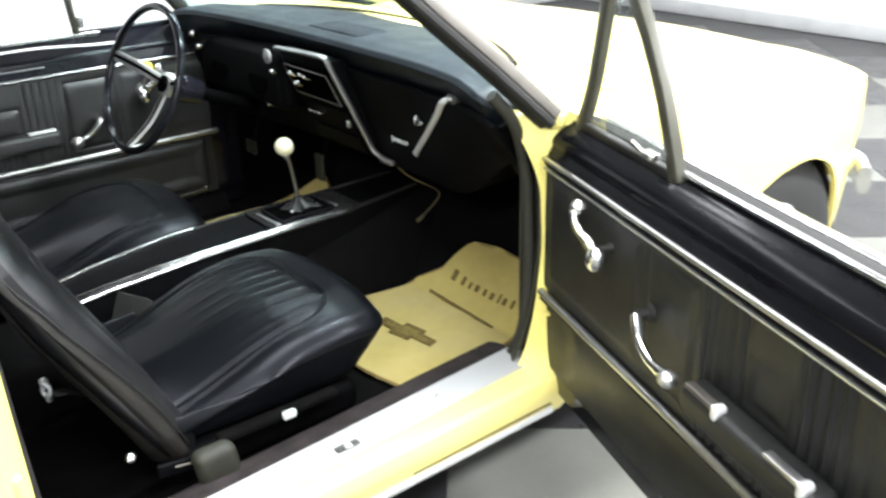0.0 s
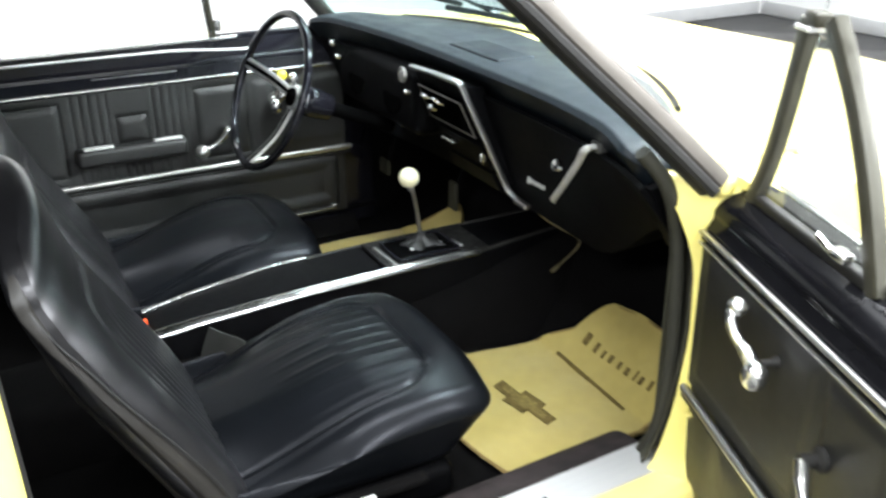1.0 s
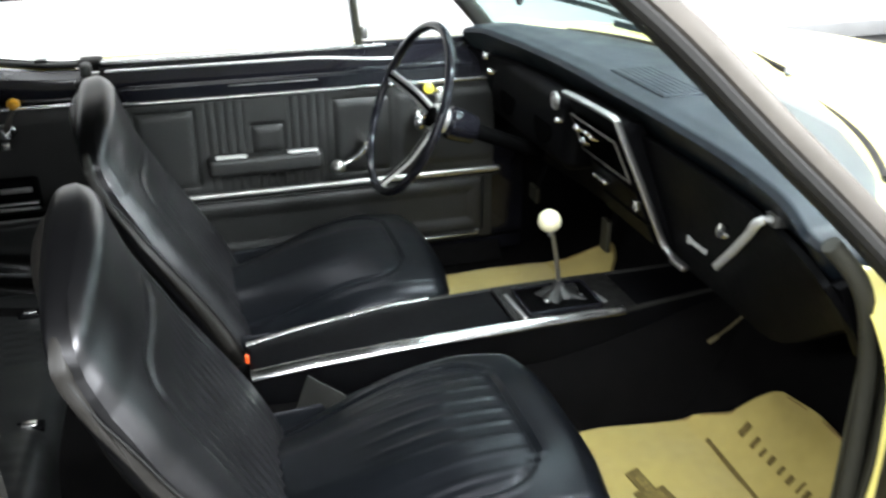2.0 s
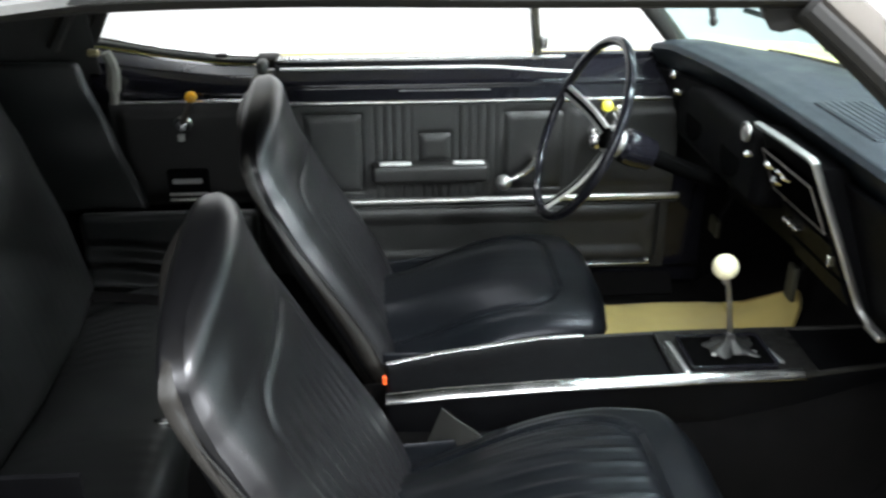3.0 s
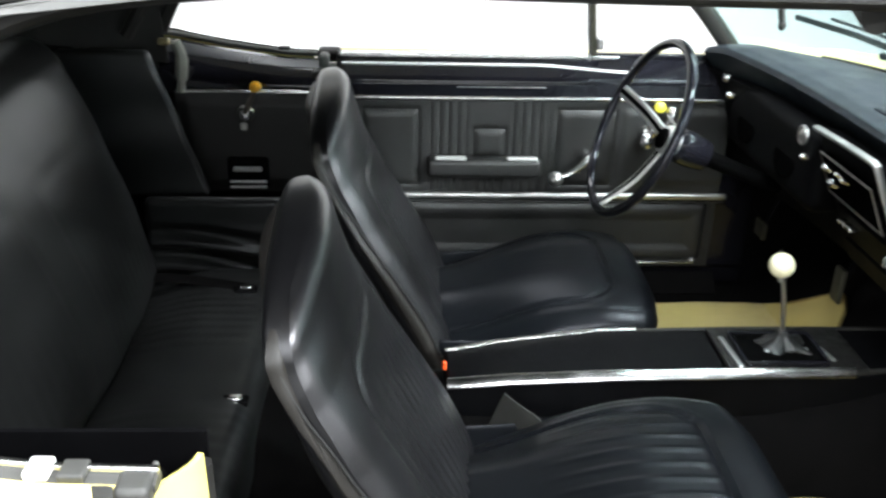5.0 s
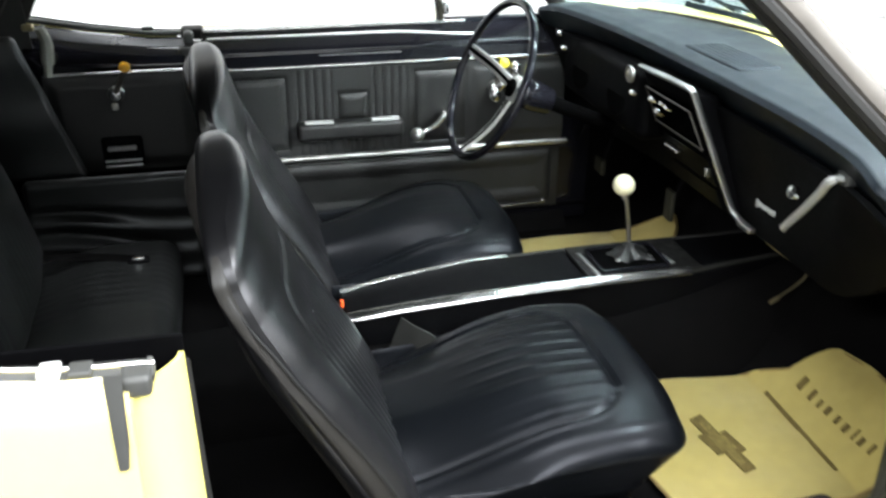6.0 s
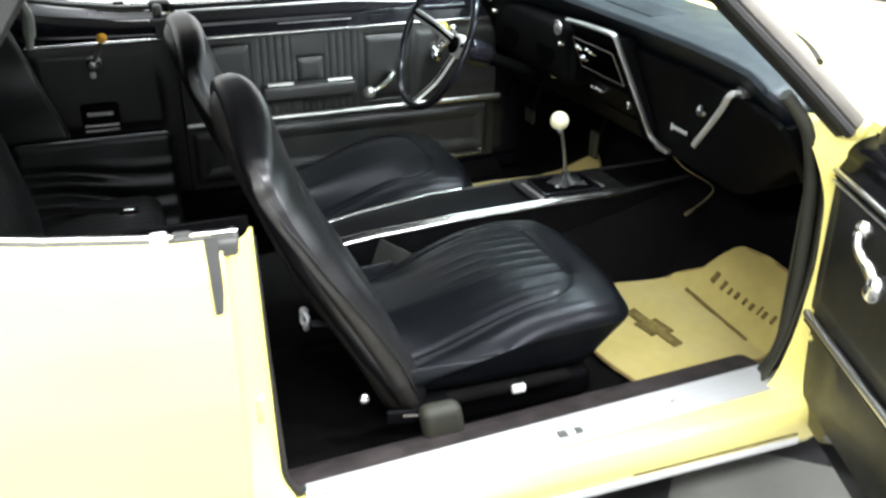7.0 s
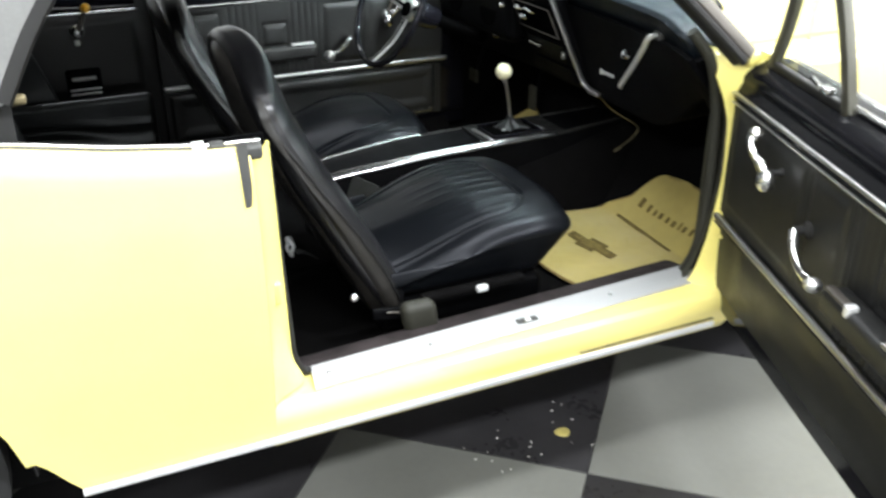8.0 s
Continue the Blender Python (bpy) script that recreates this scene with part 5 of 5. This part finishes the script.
for i in range(7):
    part("slat", rbox((0.007, 0.215, 0.004), 0.0015, (1, 1, 1), 1, (1.078 + 0.0127 * i, -0.026, 0.9582)), PAD, gr)

# centre stack with its bright frame
stack = group("centre_stack", car, "black centre stack with radio and heater controls")


def st(y, z, d=0.0):
    """A point on the centre stack: d metres toward the seats."""
    return (0.998 + (0.905 - z) * 0.42 - d, y, z)


part("stack_face", prism([(0.145, 0.900), (-0.108, 0.900), (-0.140, 0.640), (0.150, 0.640)], lambda p, q, d: st(p, q, d), -0.05, -0.004), DASH, stack, "black stack panel")
fr = curve([st(0.150, 0.900), st(0.02, 0.908), st(-0.095, 0.912)], 10) + curve([st(-0.105, 0.908), st(-0.122, 0.78), st(-0.136, 0.668)], 12) + curve([st(-0.142, 0.655), st(-0.165, 0.645), st(-0.210, 0.640)], 6)
part("bright_frame", sweep(oval(0.014, 0.010, 10, 3), fr, (1, 0, 0.3)), DULL_CHROME, stack, "satin metal frame round the stack")
part("frame_foot", rbox((0.018, 0.050, 0.012), 0.004, (1, 1, 1), 2, st(-0.190, 0.641, 0.002)), DULL_CHROME, stack, "worn metal foot of the frame")
rd = part("radio", prism([(0.118, 0.862), (-0.090, 0.862), (-0.100, 0.782), (0.120, 0.782)], lambda p, q, d: st(p, q, d), -0.004, 0.012), GAUGE, stack, "black radio with chrome knobs")
rim = [st(0.118, 0.862, 0.013), st(-0.090, 0.862, 0.013), st(-0.100, 0.782, 0.013), st(0.120, 0.782, 0.013)]
part("radio_rim", tube(rim, 0.0020, 6, closed=True), STAINLESS, rd, "thin chrome radio rim")
for y, z, r in ((0.085, 0.838, 0.008), (0.072, 0.812, 0.009), (0.030, 0.842, 0.005), (0.010, 0.838, 0.005)):
    part("radio_knob", lathe([(r, 0), (r, 0.014), (r * 0.6, 0.018), (0.001, 0.018)], axis_pose(st(y, z, 0.012), (-1, 0, 0.4)), 14), CHROME, rd, "chrome radio knob")
ht = part("heater_panel", prism([(0.112, 0.758), (-0.100, 0.758), (-0.108, 0.700), (0.112, 0.700)], lambda p, q, d: st(p, q, d), -0.004, 0.008), DASH, stack, "black heater control panel")
for y in (0.075, 0.052, 0.030):
    part("heater_lever", rbox((0.020, 0.012, 0.009), 0.003, (1, 1, 1), 2, st(y, 0.736, 0.016)), CHROME, ht, "chrome heater lever")
part("heater_lever", rbox((0.016, 0.008, 0.022), 0.003, (1, 1, 1), 2, st(-0.100, 0.732, 0.014)), CHROME, ht)
part("dash_ashtray", prism([(0.105, 0.690), (-0.105, 0.690), (-0.112, 0.648), (0.108, 0.648)], lambda p, q, d: st(p, q, d), -0.004, 0.010), DASH, stack, "black ashtray drawer")

# instruments left of the stack
cl = part("instrument_pod", rbox((0.09, 0.52, 0.17), 0.030, (2, 6, 3), 4, (1.055, 0.410, 0.800)), DASH, dash, "black instrument pod")
for gy in (0.53, 0.29):
    part("gauge", lathe([(0.060, -0.012), (0.060, 0.0), (0.050, 0.001), (0.001, 0.001)], axis_pose((1.012, gy, 0.808), (-1, 0, 0.12)), 28), GAUGE, cl, "round black gauge with thin rim")
for i, (kx, ky, kz, kr) in enumerate(((0.990, 0.655, 0.872, 0.013), (0.992, 0.620, 0.838, 0.010), (1.004, 0.185, 0.828, 0.008), (1.060, 0.330, 0.700, 0.008), (1.052, 0.300, 0.740, 0.006), (1.055, 0.395, 0.752, 0.006))):
    part("dash_knob", lathe([(kr, 0), (kr, 0.012), (kr * 0.7, 0.018), (0.001, 0.019)], axis_pose((kx + 0.01, ky, kz), (-1, 0, 0.15)), 14), CHROME, dash, "small chrome dash knob")

part("vent_ring", tube([(1.002, 0.205 + 0.017 * math.cos(a), 0.868 + 0.017 * math.sin(a)) for a in np.linspace(0, 2 * math.pi, 25)[:-1]], 0.0036, 8, closed=True), DULL_CHROME, dash, "small chrome ring on the dash")
part("vent_core", lathe([(0.016, 0), (0.014, 0.006), (0.006, 0.010), (0.001, 0.010)], axis_pose((1.006, 0.205, 0.868), (-1, 0, 0.15)), 16), DULL_CHROME, dash)

# passenger side: glove box, lock and grab bar
gb = part("glove_box", prism([(-0.215, 0.842), (-0.505, 0.845), (-0.495, 0.690), (-0.225, 0.690)], lambda p, q, d: (lip_x(p) + 0.036 + (0.880 - q) * 0.333 - d, p, q), 0.001, 0.006), DASH, dash, "dark glove box lid")
part("glove_lock", lathe([(0.012, 0), (0.012, 0.010), (0.006, 0.013), (0.001, 0.013)], axis_pose((1.050, -0.410, 0.806), (-1, 0, 0.3)), 14), CHROME, gb, "chrome glove box lock")
for i in range(6):
    part("badge_bar", rbox((0.004, 0.007, 0.010 if i else 0.016), 0.0015, (1, 1, 1), 1, (1.086, -0.248 - 0.0115 * i, 0.719 + 0.001 * (i % 2))), SATIN_CAP, gb, "small bright badge stroke")
bar = part("grab_bar", sweep(oval(0.010, 0.014, 12, 3), curve([(1.048, -0.552, 0.888), (1.010, -0.548, 0.884), (1.030, -0.500, 0.842), (1.065, -0.415, 0.772), (1.096, -0.335, 0.708), (1.108, -0.312, 0.690), (1.125, -0.300, 0.682)], 30), (1, 0, 0.6)), BRIGHT_TRIM, dash, "slanted chrome grab bar")
part("bar_end", rbox((0.03, 0.030, 0.022), 0.006, (1, 1, 1), 2, (1.040, -0.552, 0.886)), PLASTIC_GREY, bar)
# loose wire loop below the dash
part("hanging_wire", tube(curve([(1.170, -0.120, 0.610), (1.205, -0.135, 0.568), (1.235, -0.152, 0.545), (1.278, -0.166, 0.517), (1.297, -0.158, 0.492), (1.276, -0.158, 0.470), (1.240, -0.170, 0.459), (1.215, -0.180, 0.453)], 40), 0.0024, 6), BRASS, dash, "thin yellowish wire hanging in a loop")
part("wire_end", tube([(1.222, -0.178, 0.455), (1.200, -0.184, 0.449)], 0.0045, 8), BRASS, dash)

# steering wheel and column
wheel = group("steering_wheel", car, "black three-spoke steering wheel with chrome spokes")
WC, tilt, yaw = Vector((0.716, 0.387, 0.824)), radians(23), radians(4.1)
ax_f = Vector((math.cos(tilt) * math.cos(yaw), math.cos(tilt) * math.sin(yaw), -math.sin(tilt)))
rt_v = Vector((math.sin(yaw), -math.cos(yaw), 0))
up_v = rt_v.cross(ax_f)
R = 0.196
rim_pts = [WC + (rt_v * math.cos(a) + up_v * math.sin(a)) * R for a in np.linspace(0, 2 * math.pi, 65)[:-1]]
part("rim", tube(rim_pts, 0.0105, 12, closed=True), BLACK_PAINT, wheel, "thin black rim")
hub = WC + ax_f * 0.075
part("hub", lathe([(0.030, 0.022), (0.034, 0.010), (0.034, -0.004), (0.028, -0.010), (0.001, -0.012)], axis_pose(hub, ax_f), 26), ALLOY, wheel, "satin metal hub")
part("horn_cap", lathe([(0.024, 0.0), (0.024, -0.006), (0.018, -0.010), (0.001, -0.012)], axis_pose(hub - ax_f * 0.010, ax_f), 22), GAUGE, wheel, "black horn cap")
for ang in (10, 168, 272):
    a = radians(ang)
    dirv = rt_v * math.cos(a) + up_v * math.sin(a)
    p0, p1, p2 = hub + dirv * 0.020, hub + dirv * 0.11 - ax_f * 0.026, WC + dirv * (R - 0.006)
    side = dirv.cross(ax_f)
    spoke = part("spoke", sweep(oval(0.030, 0.007, 10, 3), curve([p0, p1, p2], 12), side), ALLOY, wheel, "satin metal spoke")
    part("spoke_inlay", sweep(oval(0.011, 0.003, 8, 3), curve([p - ax_f * 0.0042 for p in (p0, p1, p2)], 12), side), GAUGE, spoke, "black inlay along the spoke")
part("column_shroud", lathe([(0.030, 0.0), (0.039, 0.008), (0.040, 0.030), (0.034, 0.075), (0.022, 0.085)], axis_pose(hub + ax_f * 0.024, ax_f), 26), BLACK_PAINT, wheel, "glossy blue-black column shroud")
part("column", tube([hub + ax_f * 0.10, hub + ax_f * 0.30], [0.019, 0.017], 18), GAUGE, wheel, "black steering column")
part("turn_stalk", tube([hub + ax_f * 0.06, hub + ax_f * 0.045 + Vector((0, 0.15, 0.03))], 0.005, 8), CHROME, wheel)
for pdx, py, pz, pw, ph in ((1.205, 0.322, 0.475, 0.042, 0.085), (1.125, 0.615, 0.490, 0.060, 0.045)):
    pd = part("pedal", rbox((0.012, pw, ph), 0.005, (1, 1, 1), 2, (pdx, py, pz)), KICK, car, "worn grey rubber pedal")
    part("pedal_arm", tube([(pdx + 0.010, py, pz + 0.01), (pdx + 0.065, py, pz + 0.16)], 0.007, 8), DASH, pd)

# ---- console and shifter ----
con = group("centre_console", car, "black centre console with chrome side rails")
CX, CW, CZ = [0.29, 0.40, 0.60, 0.85, 1.06, 1.16, 1.30], [0.066, 0.076, 0.090, 0.092, 0.090, 0.080, 0.070], [0.452, 0.468, 0.486, 0.492, 0.494, 0.498, 0.505]


def con_sec(x):
    return float(np.interp(x, CX, CW)), float(np.interp(x, CX, CZ))


def console_body(p):
    q = p.copy()
    t = (p[:, 0] + 0.505) / 1.01
    x = 0.29 + 1.01 * t
    w = np.interp(x, CX, CW)
    zt = np.interp(x, CX, CZ)
    v = (p[:, 2] + 0.12) / 0.24
    q[:, 0] = x
    q[:, 1] = p[:, 1] / 0.09 * (w + 0.018 * (1 - v))
    q[:, 2] = 0.27 + (zt - 0.27) * v
    return q


part("console_body", rbox((1.01, 0.18, 0.24), 0.010, (24, 4, 4), 3, (0, 0, 0), console_body), DASH, con, "black vinyl console body")
for sgn in (-1, 1):
    # far rail is chrome only along its highlight, then black
    end = 1.055 if sgn < 0 else 0.68
    xs = np.linspace(0.292, end, 24)
    part("chrome_rail", sweep(oval(0.023 if sgn < 0 else 0.010, 0.012 if sgn < 0 else 0.007, 16, 3.4), [(x, sgn * (con_sec(x)[0] - 0.004), con_sec(x)[1] + 0.002) for x in xs], (0, 1, 0.85) if sgn < 0 else (0, 1, 0.1)), CHROME, con, "long chrome console rail")
    xs2 = np.linspace(end, 1.29, 8)
    part("rail_end", sweep(oval(0.010, 0.010, 10, 3), [(x, sgn * (con_sec(x)[0] - 0.006), con_sec(x)[1] - 0.001) for x in xs2], (0, 1, 0)), RUBBER, con)
part("console_latch", rbox((0.008, 0.010, 0.018), 0.003, (1, 1, 1), 2, (0.288, 0.000, 0.458)), RED, con, "small orange-red reflector at the console end")
shift = group("gear_shifter", car, "gear shifter with ivory ball knob on a worn plate")
part("shift_plate", rbox((0.268, 0.160, 0.008), 0.004, (2, 2, 1), 2, (0.951, -0.006, 0.4985)), SCUFFED, shift, "scuffed dark shift plate")
part("plate_bar", rbox((0.011, 0.112, 0.006), 0.0025, (1, 6, 1), 2, (0.837, -0.025, 0.504), lambda p: np.stack([p[:, 0] - 0.06 * p[:, 1], p[:, 1], p[:, 2]], 1)), DULL_CHROME, shift, "worn metal plate edge")
part("plate_bar", rbox((0.009, 0.050, 0.006), 0.002, (1, 4, 1), 2, (1.021, -0.032, 0.504), lambda p: np.stack([p[:, 0] - 0.22 * p[:, 1], p[:, 1], p[:, 2]], 1)), DULL_CHROME, shift, "small worn metal bar")
gate = part("shift_gate", rbox((0.150, 0.112, 0.010), 0.004, (3, 3, 1), 2, (0.932, -0.016, 0.5035)), GAUGE, shift, "black sunken shift gate")
for gx, gy, w, d in ((0.932, 0.040, 0.160, 0.008), (0.932, -0.072, 0.160, 0.008), (0.853, -0.016, 0.008, 0.104), (1.011, -0.016, 0.008, 0.104)):
    part("gate_edge", rbox((w, d, 0.014), 0.003, (1, 1, 1), 2, (gx, gy, 0.505)), BLACK_PAINT, gate, "raised black gate edge")


def boot(p):
    x, y, z = p[:, 0], p[:, 1], p[:, 2]
    a = np.arctan2(y, x)
    f = smooth(0.017, -0.017, z)
    r = 1 + f * (0.16 * np.sin(a * 5 + z * 60) + 0.10 * np.sin(a * 9 - z * 90))
    k = 0.22 + 0.78 * f ** 1.6
    return np.stack([x * k * r - 0.003 * (1 - f), y * k * r, z + 0.003 * np.sin(a * 4) * f], 1)


part("shift_boot", rbox((0.098, 0.078, 0.036), 0.014, (14, 12, 10), 4, (0.944, -0.004, 0.521), boot), VINYL_DARK, shift, "crumpled black leather boot")
for cx, cy in ((0.905, -0.030), (0.982, -0.026)):
    part("boot_screw", ball((cx, cy, 0.510), 0.0055, 0.6, axis=(0, 0, 1)), ALLOY, shift, "small bright screw")
part("shift_lever", tube(curve([(0.943, 0, 0.528), (0.934, -0.002, 0.59), (0.918, -0.007, 0.665)], 10), 0.0046, 10), DULL_CHROME, shift, "dull chrome shift lever")
part("shift_knob", ball((0.912, -0.009, 0.681), 0.0242, 1.0, 24), IVORY, shift, "round ivory shift knob")
part("lever_collar", lathe([(0.0075, 0), (0.0075, 0.010), (0.005, 0.014)], axis_pose((0.918, -0.007, 0.648), (-0.15, -0.1, 1)), 12), DULL_CHROME, shift)


def strap_flap(u, v):
    foot, top = np.array([0.335 + 0.075 * v, -0.150 - 0.02 * v, 0.345]), np.array([0.390 + 0.085 * v, -0.155 - 0.045 * v, 0.497 - 0.020 * v])
    p = foot + (top - foot) * u
    return (p[0], p[1] + 0.004 * math.sin(v * 5 + u * 3), p[2] - (0.004 * math.sin(v * 6) + 0.050 * v ** 2.2) * u)


part("buckle_strap", sheet(strap_flap, 16, 20, 0.003), WEBBING, con, "faded olive webbing flap beside the console")

# ---- floor debris ----
part_chip = part("yellow_chip", moved(lathe([(0.020, 0), (0.018, 0.002), (0.001, 0.0025)], axis_pose((0, 0, 0), (0, 0, 1)), 14), lambda x, y, z: (0.681 + x * (1 + 12 * y), -0.789 + y * 0.9, 0.001 + z)), PAINT_CHIP)
tagged(part_chip, "dried yellow paint spot on a black floor tile", "paint spot")
rng = random.Random(4)
bits = []
for i in range(20):
    bx, by = 0.62 + rng.uniform(-0.20, 0.14), -0.80 + rng.uniform(-0.08, 0.14)
    bits.append(rbox((rng.uniform(0.002, 0.007), rng.uniform(0.002, 0.004), 0.002), 0.0008, center=(bx, by, 0.0015), k=1))
crumbs = part("debris", join(*bits), DUST)
tagged(crumbs, "pale crumbs of debris scattered on the tiles", "debris", kind="stuff")

# ---- floor tiles ----
TS = 0.61
ex, ey = Vector((0.403, 0.459, 0)).normalized(), Vector((0.459, -0.403, 0)).normalized()
origin = Vector((0.655, -0.942, 0))


def tile_mesh(mat):
    bm = rbox((TS - 0.0025, TS - 0.0025, 0.008), 0.0012, k=1)
    me_ob = part("tile", bm, mat, sharp=12)
    me = me_ob.data
    bpy.data.objects.remove(me_ob)
    return me


meshes = (tile_mesh(TILE_LIGHT), tile_mesh(TILE_DARK))
turn = math.atan2(ex.y, ex.x)
spots = []
for i in range(-24, 25):
    for j in range(-24, 25):
        c = origin + ex * (i + 0.5) * TS + ey * (j + 0.5) * TS
        if X0 + 0.45 < c.x < X1 - 0.45 and Y0 + 0.45 < c.y < Y1 - 0.45:
            spots.append(((c - Vector((1.2, -0.9, 0))).length, i, j, c))
spots.sort(key=lambda s: s[0])
for dist, i, j, c in spots[:300]:
    ob = new("tile", meshes[(i + j) % 2])
    ob.matrix_world = pose(c.x, c.y, -0.004, 0, 0, math.degrees(turn))
    ob.parent = floor
rest = ([], [])
for dist, i, j, c in spots[300:]:
    bm = moved(rbox((TS - 0.0025, TS - 0.0025, 0.008), 0.0012, k=1), lambda x, y, z: Matrix.Rotation(turn, 4, "Z") @ Vector((x, y, z)) + Vector((c.x, c.y, -0.004)))
    rest[(i + j) % 2].append(bm)
for bms, mat in zip(rest, (TILE_LIGHT, TILE_DARK)):
    if bms:
        tagged(part("far_tiles", join(*bms), mat, floor, sharp=12), kind="stuff")
